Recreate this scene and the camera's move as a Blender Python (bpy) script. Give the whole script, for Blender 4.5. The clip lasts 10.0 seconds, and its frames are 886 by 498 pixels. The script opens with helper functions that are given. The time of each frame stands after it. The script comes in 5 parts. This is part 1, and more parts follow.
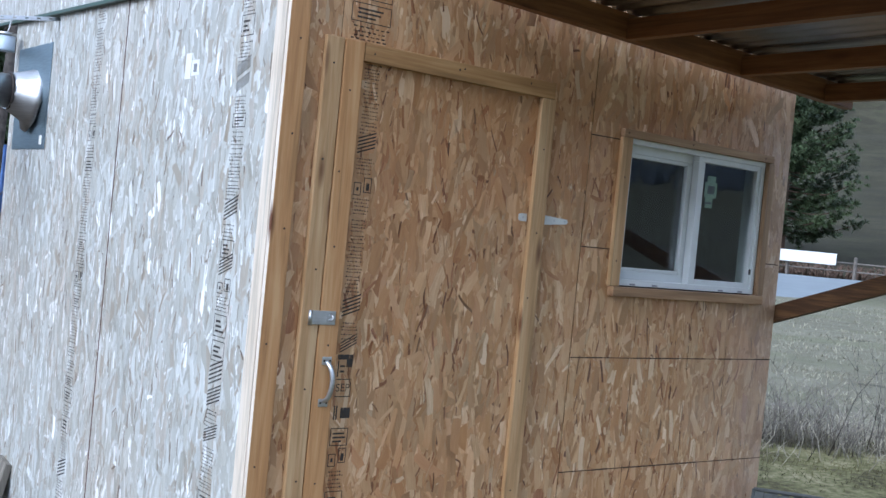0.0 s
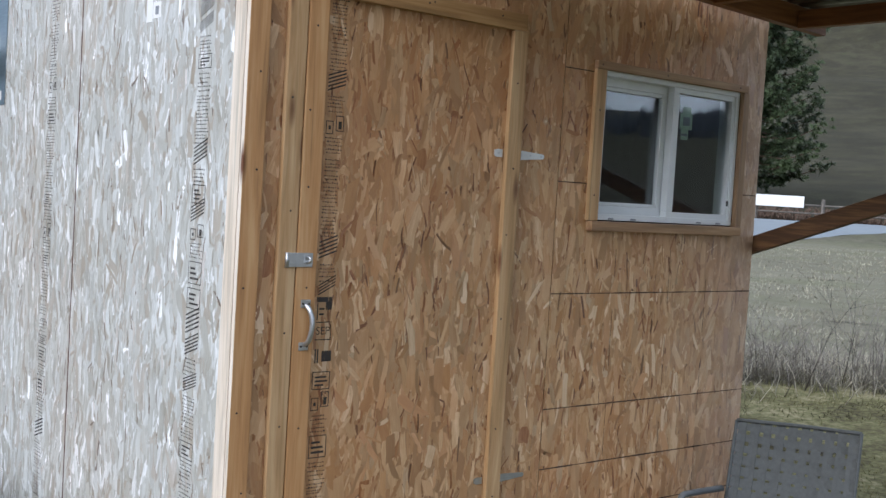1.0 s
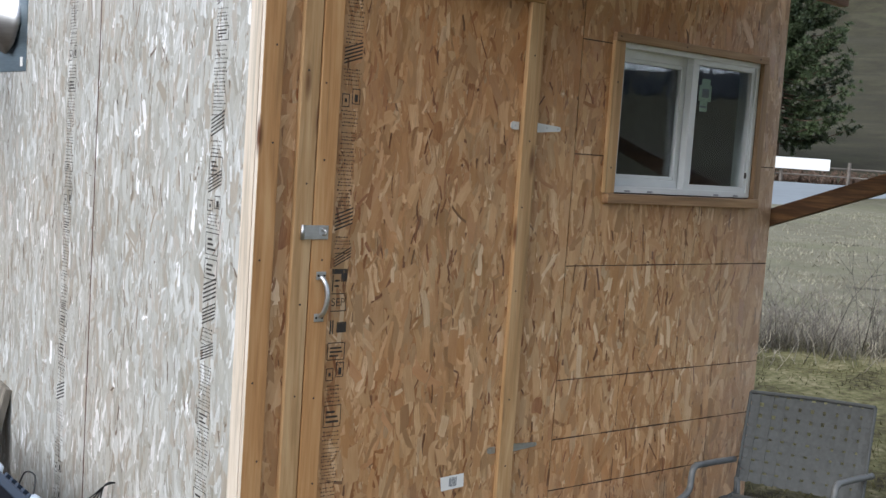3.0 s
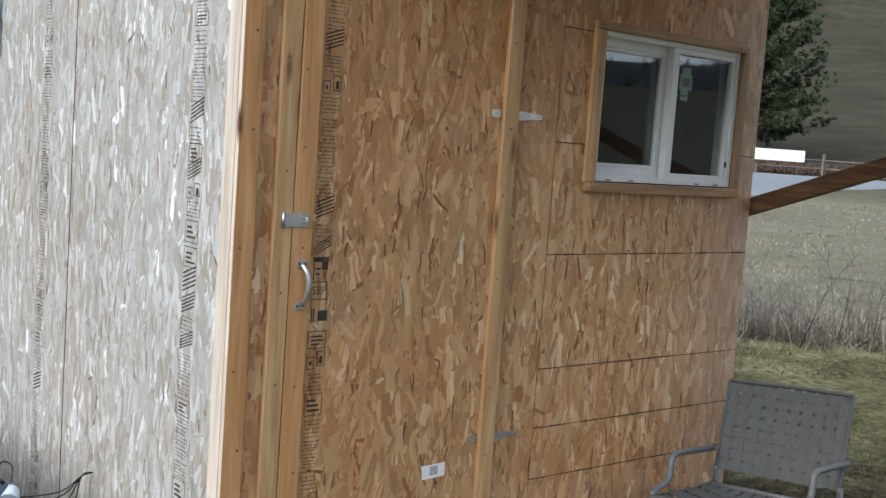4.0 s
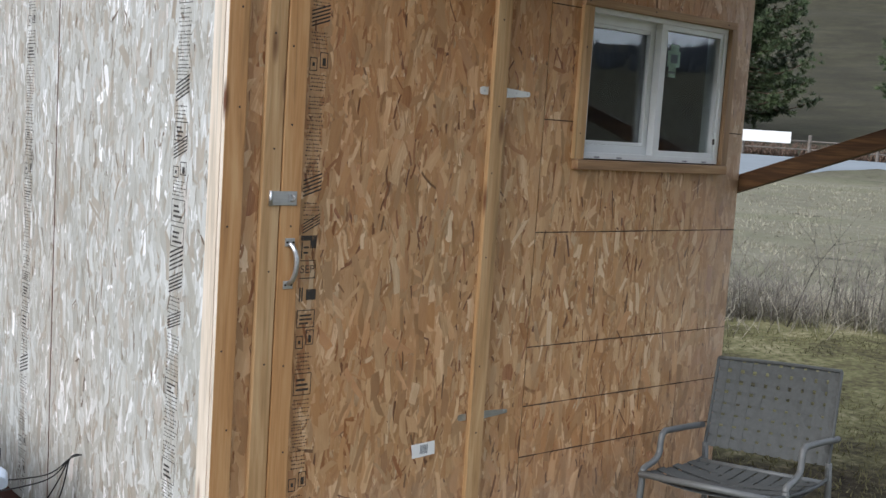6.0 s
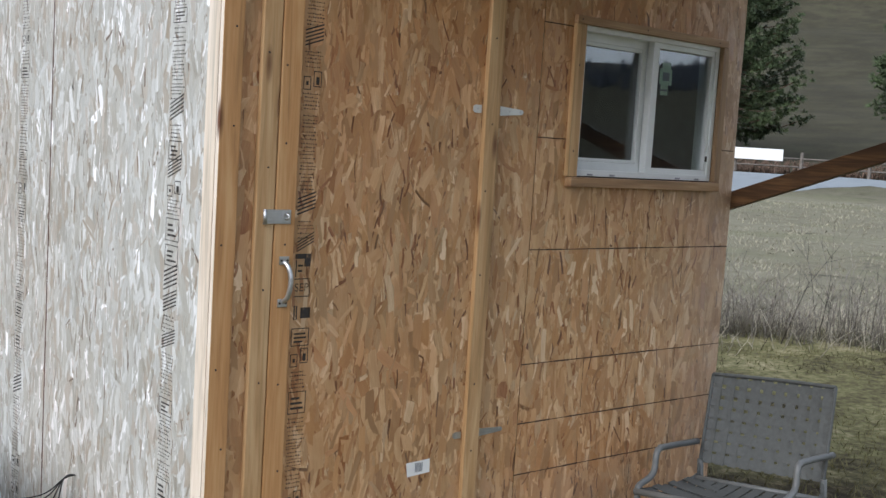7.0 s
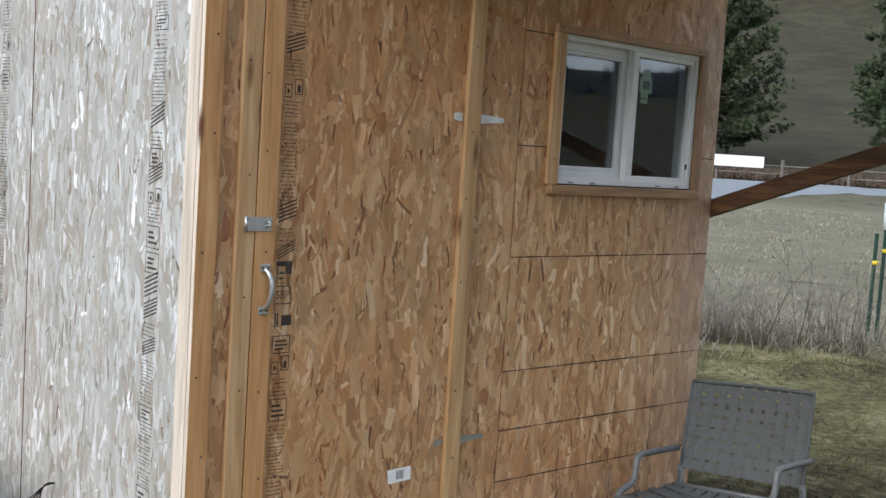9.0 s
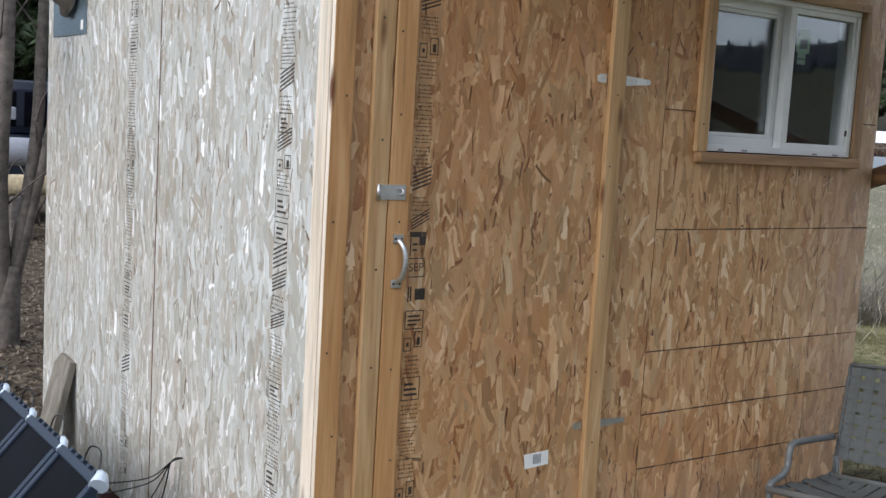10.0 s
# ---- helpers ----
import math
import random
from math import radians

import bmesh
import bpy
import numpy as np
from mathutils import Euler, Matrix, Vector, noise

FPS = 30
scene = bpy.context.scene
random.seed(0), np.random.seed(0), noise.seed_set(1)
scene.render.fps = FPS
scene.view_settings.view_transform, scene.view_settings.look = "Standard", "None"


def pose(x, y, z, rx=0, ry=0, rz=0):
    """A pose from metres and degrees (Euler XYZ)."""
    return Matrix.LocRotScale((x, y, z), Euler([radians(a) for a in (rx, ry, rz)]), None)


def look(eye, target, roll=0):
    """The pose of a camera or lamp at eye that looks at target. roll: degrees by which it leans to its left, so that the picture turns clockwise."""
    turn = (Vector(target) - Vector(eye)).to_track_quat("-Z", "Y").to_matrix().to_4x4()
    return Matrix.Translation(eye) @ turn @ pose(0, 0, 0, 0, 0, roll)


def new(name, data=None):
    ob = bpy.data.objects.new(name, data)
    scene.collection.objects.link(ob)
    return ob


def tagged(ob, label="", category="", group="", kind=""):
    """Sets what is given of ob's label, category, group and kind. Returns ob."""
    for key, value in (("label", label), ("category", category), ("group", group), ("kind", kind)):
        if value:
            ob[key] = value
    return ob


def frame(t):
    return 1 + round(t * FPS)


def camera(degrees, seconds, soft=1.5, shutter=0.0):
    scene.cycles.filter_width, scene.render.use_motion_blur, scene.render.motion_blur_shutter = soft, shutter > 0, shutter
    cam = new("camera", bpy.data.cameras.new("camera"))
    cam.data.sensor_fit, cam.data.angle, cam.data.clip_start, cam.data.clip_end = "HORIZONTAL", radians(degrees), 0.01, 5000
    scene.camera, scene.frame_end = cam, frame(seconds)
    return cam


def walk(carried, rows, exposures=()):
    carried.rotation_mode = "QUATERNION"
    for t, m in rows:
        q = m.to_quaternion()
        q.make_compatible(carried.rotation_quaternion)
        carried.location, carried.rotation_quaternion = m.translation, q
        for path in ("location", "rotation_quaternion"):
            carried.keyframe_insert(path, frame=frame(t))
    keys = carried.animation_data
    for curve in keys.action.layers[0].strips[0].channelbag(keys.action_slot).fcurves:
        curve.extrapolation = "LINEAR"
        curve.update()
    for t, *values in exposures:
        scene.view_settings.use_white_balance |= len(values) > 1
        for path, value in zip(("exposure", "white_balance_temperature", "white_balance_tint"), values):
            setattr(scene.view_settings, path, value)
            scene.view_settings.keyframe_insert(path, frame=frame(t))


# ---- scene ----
# ---- camera ----
cam = camera(43.7, 10.0, soft=1.5)
# seconds, x, y, z, heading, pitch, roll
PATH = [
    (0.0, -1.479, -2.788, 1.694, -37.19, -0.89, 5.53),
    (0.2, -1.464, -2.775, 1.681, -38.80, -1.96, 4.47),
    (0.5, -1.459, -2.752, 1.636, -39.62, -2.19, 4.01),
    (0.8, -1.453, -2.757, 1.642, -39.25, -2.32, 3.47),
    (1.0, -1.458, -2.736, 1.631, -38.86, -2.98, 3.48),
    (1.5, -1.469, -2.734, 1.664, -38.67, -3.99, 4.54),
    (2.0, -1.467, -2.742, 1.652, -38.80, -3.73, 4.51),
    (2.5, -1.472, -2.754, 1.655, -38.29, -4.43, 4.78),
    (3.0, -1.452, -2.761, 1.673, -37.83, -5.13, 3.92),
    (3.2, -1.451, -2.757, 1.667, -38.52, -5.25, 4.23),
    (4.3, -1.460, -2.722, 1.662, -39.32, -5.76, 4.23),
    (4.5, -1.463, -2.707, 1.656, -40.17, -6.38, 5.06),
    (5.0, -1.460, -2.740, 1.639, -39.91, -5.89, 4.03),
    (5.5, -1.454, -2.737, 1.641, -39.37, -6.42, 3.50),
    (6.0, -1.449, -2.731, 1.645, -39.78, -6.35, 3.77),
    (6.2, -1.446, -2.728, 1.635, -39.68, -5.37, 3.28),
    (7.5, -1.457, -2.739, 1.647, -40.40, -5.38, 3.86),
    (8.0, -1.454, -2.726, 1.648, -40.83, -5.45, 3.91),
    (8.5, -1.446, -2.743, 1.638, -41.32, -5.19, 3.36),
    (9.0, -1.456, -2.746, 1.646, -40.92, -4.96, 3.65),
    (9.5, -1.455, -2.724, 1.614, -38.25, -4.78, 3.22),
    (9.7, -1.435, -2.694, 1.632, -36.17, -5.16, 2.74),
    (10.0, -1.379, -2.548, 1.602, -34.90, -6.46, 3.31),
]
walk(cam, [(t, pose(x, y, z, 0, 0, h) @ pose(0, 0, 0, 90 + p, 0, 0) @ pose(0, 0, 0, 0, 0, r)) for t, x, y, z, h, p, r in PATH],
     exposures=[(0.0, 0.98, 5200, 10), (0.5, 0.88, 5450, 11), (1.0, 0.82, 5700, 11), (2.5, 0.82, 6040, 11), (10.0, 0.82, 6040, 11)])

# ---- world and sun ----
SUN = Vector((-0.80, -0.10, 0.55)).normalized()
world = bpy.data.worlds.new("sky")
scene.world = world
world.use_nodes = True
wt = world.node_tree
wt.nodes.clear()
sky = wt.nodes.new("ShaderNodeTexSky")
sky.sky_type, sky.sun_disc = "NISHITA", False
sky.sun_elevation = math.asin(SUN.z)
sky.sun_rotation = math.atan2(SUN.x, SUN.y)
sky.dust_density, sky.air_density = 3.0, 1.0
cloud_map = wt.nodes.new("ShaderNodeTexCoord")
cloud = wt.nodes.new("ShaderNodeTexNoise")
cloud.inputs["Scale"].default_value, cloud.inputs["Detail"].default_value = 2.2, 6
cloud_ramp = wt.nodes.new("ShaderNodeValToRGB")
cloud_ramp.color_ramp.elements[0].position, cloud_ramp.color_ramp.elements[1].position = 0.30, 0.58
cloud_mix = wt.nodes.new("ShaderNodeMix")
cloud_mix.data_type = "RGBA"
cloud_mix.inputs[7].default_value = (5.2, 5.4, 5.8, 1)
back = wt.nodes.new("ShaderNodeBackground")
back.inputs["Strength"].default_value = 0.13
wout = wt.nodes.new("ShaderNodeOutputWorld")
wt.links.new(cloud_map.outputs["Generated"], cloud.inputs["Vector"])
wt.links.new(cloud.outputs["Fac"], cloud_ramp.inputs["Fac"])
wt.links.new(cloud_ramp.outputs["Color"], cloud_mix.inputs["Factor"])
wt.links.new(sky.outputs["Color"], cloud_mix.inputs[6])
wt.links.new(cloud_mix.outputs[2], back.inputs["Color"])
wt.links.new(back.outputs["Background"], wout.inputs["Surface"])
sun = new("sun", bpy.data.lights.new("sun", "SUN"))
sun.data.energy, sun.data.angle, sun.data.color = 1.3, radians(35), (1.0, 0.97, 0.93)
sun.matrix_world = look(SUN * 50, (0, 0, 0))

# ---- materials ----
class Nodes:
    """A node material under construction."""

    def __init__(self, name, rough=0.6, metal=0.0, spec=0.5):
        self.mat = bpy.data.materials.new(name)
        self.mat.use_nodes = True
        self.t = self.mat.node_tree
        self.bsdf = self.t.nodes["Principled BSDF"]
        self.bsdf.inputs["Roughness"].default_value = rough
        self.bsdf.inputs["Metallic"].default_value = metal
        self.bsdf.inputs["Specular IOR Level"].default_value = spec

    def n(self, kind, props=None, **inputs):
        node = self.t.nodes.new("ShaderNode" + kind)
        props = props or {}
        if "operation" in props:
            node.operation = props["operation"]
        if "use_clamp" in props:
            node.use_clamp = props["use_clamp"]
        if "data_type" in props:
            node.data_type = props["data_type"]
        if "blend_type" in props:
            node.blend_type = props["blend_type"]
        if "rotation_type" in props:
            node.rotation_type = props["rotation_type"]
        if "voronoi_dimensions" in props:
            node.voronoi_dimensions = props["voronoi_dimensions"]
        if "noise_dimensions" in props:
            node.noise_dimensions = props["noise_dimensions"]
        if "distance" in props:
            node.distance = props["distance"]
        for k, v in inputs.items():
            self.put(node.inputs[int(k[1:]) if k[1:].isdigit() else k], v)
        return node

    def put(self, socket, v):
        if isinstance(v, bpy.types.NodeSocket):
            self.t.links.new(v, socket)
        else:
            socket.default_value = v

    def math(self, op, a, b=0.0, clamp=False):
        return self.n("Math", {"operation": op, "use_clamp": clamp}, i0=a, i1=b).outputs[0]

    def mix(self, fac, a, b, blend="MIX"):
        return self.n("Mix", {"data_type": "RGBA", "blend_type": blend}, i0=fac, i6=a, i7=b).outputs[2]

    def ramp(self, fac, *stops):
        node = self.n("ValToRGB", Fac=fac)
        els = node.color_ramp.elements
        while len(els) < len(stops):
            els.new(0.5)
        for e, (p, c) in zip(els, stops):
            e.position, e.color = p, (*c, 1)
        return node.outputs["Color"]

    def pos(self):
        return self.n("NewGeometry").outputs["Position"]

    def noise(self, vec, scale, detail=4.0, rough=0.55, dist=0.0):
        return self.n("TexNoise", Vector=vec, Scale=scale, Detail=detail, Roughness=rough, Distortion=dist).outputs["Fac"]

    def scaled(self, vec, s, rot=(0, 0, 0)):
        return self.n("Mapping", Vector=vec, Scale=s, Rotation=rot).outputs["Vector"]

    def color(self, c):
        self.put(self.bsdf.inputs["Base Color"], c)

    def bump(self, height, strength, dist=0.002, normal=None):
        b = self.n("Bump", Height=height, Strength=strength, Distance=dist)
        if normal is not None:
            self.put(b.inputs["Normal"], normal)
        self.put(self.bsdf.inputs["Normal"], b.outputs["Normal"])
        return b.outputs["Normal"]


def rgb(r, g, b):
    return (r, g, b, 1)


def plain(name, c, rough=0.6, metal=0.0, vary=0.12, scale=30.0, bump=0.1, spec=0.5):
    m = Nodes(name, rough, metal, spec)
    p = m.pos()
    f = m.noise(p, scale, 5)
    g = m.noise(p, scale * 0.12, 3)
    f = m.math("ADD", m.math("MULTIPLY", f, 0.6), m.math("MULTIPLY", g, 0.4))
    lo = tuple(max(0, v * (1 - vary * 2)) for v in c)
    hi = tuple(min(1, v * (1 + vary * 2)) for v in c)
    m.color(m.ramp(f, (0.3, lo), (0.7, hi)))
    m.put(m.bsdf.inputs["Roughness"], m.math("ADD", rough - 0.06, m.math("MULTIPLY", f, 0.14)))
    if bump:
        m.bump(f, bump)
    return m.mat


def osb(name, tones, odd, chip):
    """Oriented strand board: long overlapping strands, mostly upright, with a waxy sheen."""
    m = Nodes(name, 0.45, 0.0, 0.5)
    sep = m.n("SeparateXYZ", Vector=m.pos())
    rnd = m.n("ObjectInfo").outputs["Random"]
    u = m.math("ADD", m.math("ADD", sep.outputs[0], m.math("MULTIPLY", sep.outputs[1], 1.0)), m.math("MULTIPLY", rnd, 37.0))
    v = m.math("ADD", sep.outputs[2], m.math("MULTIPLY", rnd, 11.0))
    flat = m.n("CombineXYZ", i0=u, i1=v, i2=0.0).outputs[0]
    wob = m.n("TexNoise", Vector=flat, Scale=9.0, Detail=3.0).outputs["Color"]
    off = m.n("VectorMath", {"operation": "MULTIPLY_ADD"}, i0=wob, i1=(0.008, 0.010, 0), i2=flat).outputs[0]
    sway = m.n("TexNoise", Vector=flat, Scale=3.2, Detail=1.0).outputs["Color"]
    off = m.n("VectorMath", {"operation": "MULTIPLY_ADD"}, i0=sway, i1=(0.05, 0.01, 0), i2=off).outputs[0]
    jag = m.n("TexNoise", Vector=flat, Scale=55.0, Detail=3.0).outputs["Color"]
    off = m.n("VectorMath", {"operation": "MULTIPLY_ADD"}, i0=jag, i1=(0.004, 0.009, 0), i2=off).outputs[0]
    tilt = None
    # a ground of broken strands; red carries the tone, all three the lean of each strand
    for ang, sx, sy, keep in ((0.05, 55, 12, 0.0), (-0.3, 60, 13, 0.5), (0.25, 66, 14, 0.5)):
        rot = m.n("VectorRotate", {"rotation_type": "Z_AXIS"}, Vector=off, Angle=ang).outputs[0]
        vor = m.n("TexVoronoi", {"voronoi_dimensions": "2D", "distance": "CHEBYCHEV"}, Vector=m.n("VectorMath", {"operation": "MULTIPLY_ADD"}, i0=rot, i1=(sx, sy, 1), i2=(ang * 50, 3, 0)).outputs[0], Scale=1.0)
        if tilt is None:
            tilt = vor.outputs["Color"]
        else:
            on = m.math("GREATER_THAN", m.n("SeparateColor", Color=vor.outputs["Color"]).outputs[2], keep)
            tilt = m.mix(on, tilt, vor.outputs["Color"])
    # whole straight-sided strands that lie over it at many angles
    for k, (ang, sx, sy, keep) in enumerate(((-0.85, 34, 12, 0.72), (0.75, 38, 13, 0.72), (-0.34, 24, 8.0, 0.64), (0.28, 30, 9.0, 0.64), (1.25, 50, 16, 0.86), (-0.08, 52, 11, 0.62), (0.42, 74, 15, 0.66))):
        rot = m.n("SeparateXYZ", Vector=m.n("VectorRotate", {"rotation_type": "Z_AXIS"}, Vector=off, Angle=ang).outputs[0])
        cu = m.math("ADD", m.math("MULTIPLY", rot.outputs[0], sx), 17.3 * k)
        ci = m.math("FLOOR", cu)
        cv = m.math("ADD", m.math("MULTIPLY", rot.outputs[1], sy), m.math("MULTIPLY", m.n("TexWhiteNoise", {"noise_dimensions": "1D"}, W=ci).outputs["Value"], 9.0))
        inside = m.math("MULTIPLY", m.math("LESS_THAN", m.math("FRACT", cu), 0.86), m.math("LESS_THAN", m.math("FRACT", cv), 0.9))
        cell = m.n("TexWhiteNoise", {"noise_dimensions": "3D"}, Vector=m.n("CombineXYZ", i0=ci, i1=m.math("FLOOR", cv), i2=float(k)).outputs[0]).outputs["Color"]
        on = m.math("MULTIPLY", m.math("GREATER_THAN", m.n("SeparateColor", Color=cell).outputs[2], keep), m.math("MULTIPLY", inside, m.math("ADD", m.math("MULTIPLY", m.n("SeparateColor", Color=cell).outputs[1], 0.4), 0.58)))
        tilt = m.mix(on, tilt, cell)
    for ang, sx, sy, keep, shade in ((-0.3, 110, 19, 0.94, 0.03), (0.26, 130, 21, 0.955, chip)):
        rot = m.n("VectorRotate", {"rotation_type": "Z_AXIS"}, Vector=off, Angle=ang).outputs[0]
        vor = m.n("TexVoronoi", {"voronoi_dimensions": "2D"}, Vector=m.n("VectorMath", {"operation": "MULTIPLY"}, i0=rot, i1=(sx, sy, 1)).outputs[0], Scale=1.0)
        on = m.math("GREATER_THAN", m.n("SeparateColor", Color=vor.outputs["Color"]).outputs[0], keep)
        tilt = m.mix(on, tilt, rgb(shade, 0.5, 0.5))
    tone = m.n("SeparateColor", Color=tilt).outputs[0]
    grain = m.noise(m.scaled(off, (330, 26, 1)), 1.0, 5, 0.7)
    big = m.noise(flat, 2.6, 3)
    t = m.math("ADD", m.math("ADD", m.math("SUBTRACT", m.math("MULTIPLY", tone, 0.69), 0.012), m.math("MULTIPLY", grain, 0.34)), m.math("MULTIPLY", big, 0.20))
    col = m.ramp(t, *zip((0.14, 0.26, 0.40, 0.62, 0.82, 0.96), tones))
    col = m.mix(m.math("MULTIPLY", m.noise(off, 60, 4), 0.25), col, rgb(0.33, 0.15, 0.06), "MULTIPLY")
    ts = m.n("SeparateColor", Color=tilt)
    col = m.mix(m.math("MULTIPLY", m.math("GREATER_THAN", ts.outputs[1], 0.90), 0.45), col, (*tones[1], 1))
    col = m.mix(m.math("MULTIPLY", m.math("LESS_THAN", ts.outputs[1], 0.22), 0.55), col, m.mix(0.5, col, rgb(*odd)))
    m.color(col)
    m.put(m.bsdf.inputs["Roughness"], m.math("ADD", 0.30, m.math("MULTIPLY", ts.outputs[1], 0.22)))
    # each strand lies at its own slight angle
    lean = m.n("VectorMath", {"operation": "MULTIPLY_ADD"}, i0=tilt, i1=(0.34, 0.34, 0.34), i2=(-0.17, -0.17, -0.17)).outputs[0]
    nrm = m.n("VectorMath", {"operation": "NORMALIZE"}, i0=m.n("VectorMath", {"operation": "ADD"}, i0=m.n("NewGeometry").outputs["Normal"], i1=lean).outputs[0]).outputs[0]
    m.bump(m.math("ADD", tone, m.math("MULTIPLY", grain, 0.4)), 0.35, 0.0015, nrm)
    return m.mat


def strand_mat(name, tones, odd, grey):
    """Single wood strands: one tone each, grain along the strand, each lying at its own slight angle."""
    m = Nodes(name, 0.45, 0.0, 0.5)
    isl = m.n("NewGeometry").outputs["Random Per Island"]
    one = m.n("TexWhiteNoise", {"noise_dimensions": "1D"}, W=m.math("MULTIPLY", isl, 9173.0)).outputs["Color"]
    two = m.n("TexWhiteNoise", {"noise_dimensions": "1D"}, W=m.math("ADD", m.math("MULTIPLY", isl, 5119.0), 77.0)).outputs["Color"]
    a, b = m.n("SeparateColor", Color=one), m.n("SeparateColor", Color=two)
    uv = m.n("UVMap").outputs["UV"]
    shift = m.n("VectorMath", {"operation": "ADD"}, i0=uv, i1=m.n("CombineXYZ", i0=m.math("MULTIPLY", isl, 53.0), i1=m.math("MULTIPLY", a.outputs[1], 31.0), i2=0.0).outputs[0]).outputs[0]
    grain = m.noise(m.scaled(shift, (16, 260, 1)), 1.0, 5, 0.7)
    soft = m.noise(m.scaled(shift, (9, 45, 1)), 1.0, 3, 0.6)
    p = m.pos()
    big = m.noise(p, 2.4, 4)
    mid = m.noise(p, 11.0, 3)
    tone = m.math("ADD", m.math("MULTIPLY", a.outputs[0], 0.40), m.math("MULTIPLY", m.math("POWER", b.outputs[0], 7.0), 0.22))
    size = m.n("UVMap")
    size.uv_map = "size"
    slim = m.math("LESS_THAN", m.n("SeparateXYZ", Vector=size.outputs["UV"]).outputs[0], 0.0055)
    tone = m.math("SUBTRACT", tone, m.math("MULTIPLY", m.math("POWER", b.outputs[1], 4.0), m.math("ADD", 0.20, m.math("MULTIPLY", slim, 0.50))))
    t = m.math("ADD", m.math("ADD", tone, m.math("MULTIPLY", grain, 0.38)), m.math("MULTIPLY", soft, 0.30))
    t = m.math("ADD", t, m.math("ADD", m.math("MULTIPLY", big, 0.22), m.math("MULTIPLY", mid, 0.12)))
    t = m.math("SUBTRACT", t, 0.05)
    col = m.ramp(t, *zip((0.10, 0.26, 0.42, 0.62, 0.82, 0.98), tones))
    col = m.mix(m.math("MULTIPLY", m.math("LESS_THAN", b.outputs[2], 0.20), 0.6), col, m.mix(0.55, col, rgb(*odd)))
    red = m.ramp(m.noise(p, 1.3, 3), (0.44, (0, 0, 0)), (0.62, (1, 1, 1)))
    col = m.mix(m.math("MULTIPLY", red, 0.5 if grey else 0.18), col, m.mix(1.0, col, rgb(1.0, 0.80, 0.64), "MULTIPLY"))
    if grey:
        # silvering where the sheet stands out in the weather
        sep = m.n("SeparateXYZ", Vector=p)
        far = m.math("MULTIPLY", m.math("SUBTRACT", m.math("ADD", sep.outputs[0], m.math("MULTIPLY", m.noise(p, 5.0, 5, 0.7), 0.9)), 2.32), 1.5, True)
        low = m.math("MULTIPLY", m.math("SUBTRACT", m.math("ADD", 0.95, m.math("MULTIPLY", m.noise(p, 6.0, 5, 0.7), 0.7)), m.math("ADD", sep.outputs[2], 0.75)), 1.8, True)
        col = m.mix(m.math("MULTIPLY", m.math("MAXIMUM", far, low), 0.6), col, m.mix(m.noise(p, 38, 4, 0.7), rgb(0.25, 0.19, 0.14), rgb(0.58, 0.50, 0.43)))
    m.color(col)
    m.put(m.bsdf.inputs["Roughness"], m.math("ADD", 0.34, m.math("MULTIPLY", a.outputs[1], 0.24)))
    lean = m.n("VectorMath", {"operation": "MULTIPLY_ADD"}, i0=two, i1=(0.32, 0.32, 0.32), i2=(-0.16, -0.16, -0.16)).outputs[0]
    nrm = m.n("VectorMath", {"operation": "NORMALIZE"}, i0=m.n("VectorMath", {"operation": "ADD"}, i0=m.n("NewGeometry").outputs["Normal"], i1=lean).outputs[0]).outputs[0]
    m.bump(m.math("ADD", grain, m.math("MULTIPLY", soft, 0.8)), 0.6, 0.0016, nrm)
    return m.mat


def ink_mat():
    """Black print, worn through where it lies on rough strands."""
    m = Nodes("black print", 0.7)
    p = m.pos()
    m.color(rgb(0.035, 0.03, 0.027))
    worn = m.math("ADD", m.math("MULTIPLY", m.noise(m.scaled(p, (150, 150, 40)), 1.0, 4, 0.7), 0.6), m.math("MULTIPLY", m.noise(p, 13, 3), 0.4))
    m.put(m.bsdf.inputs["Alpha"], m.ramp(worn, (0.34, (0.35, 0.35, 0.35)), (0.46, (0.86, 0.86, 0.86))))
    return m.mat


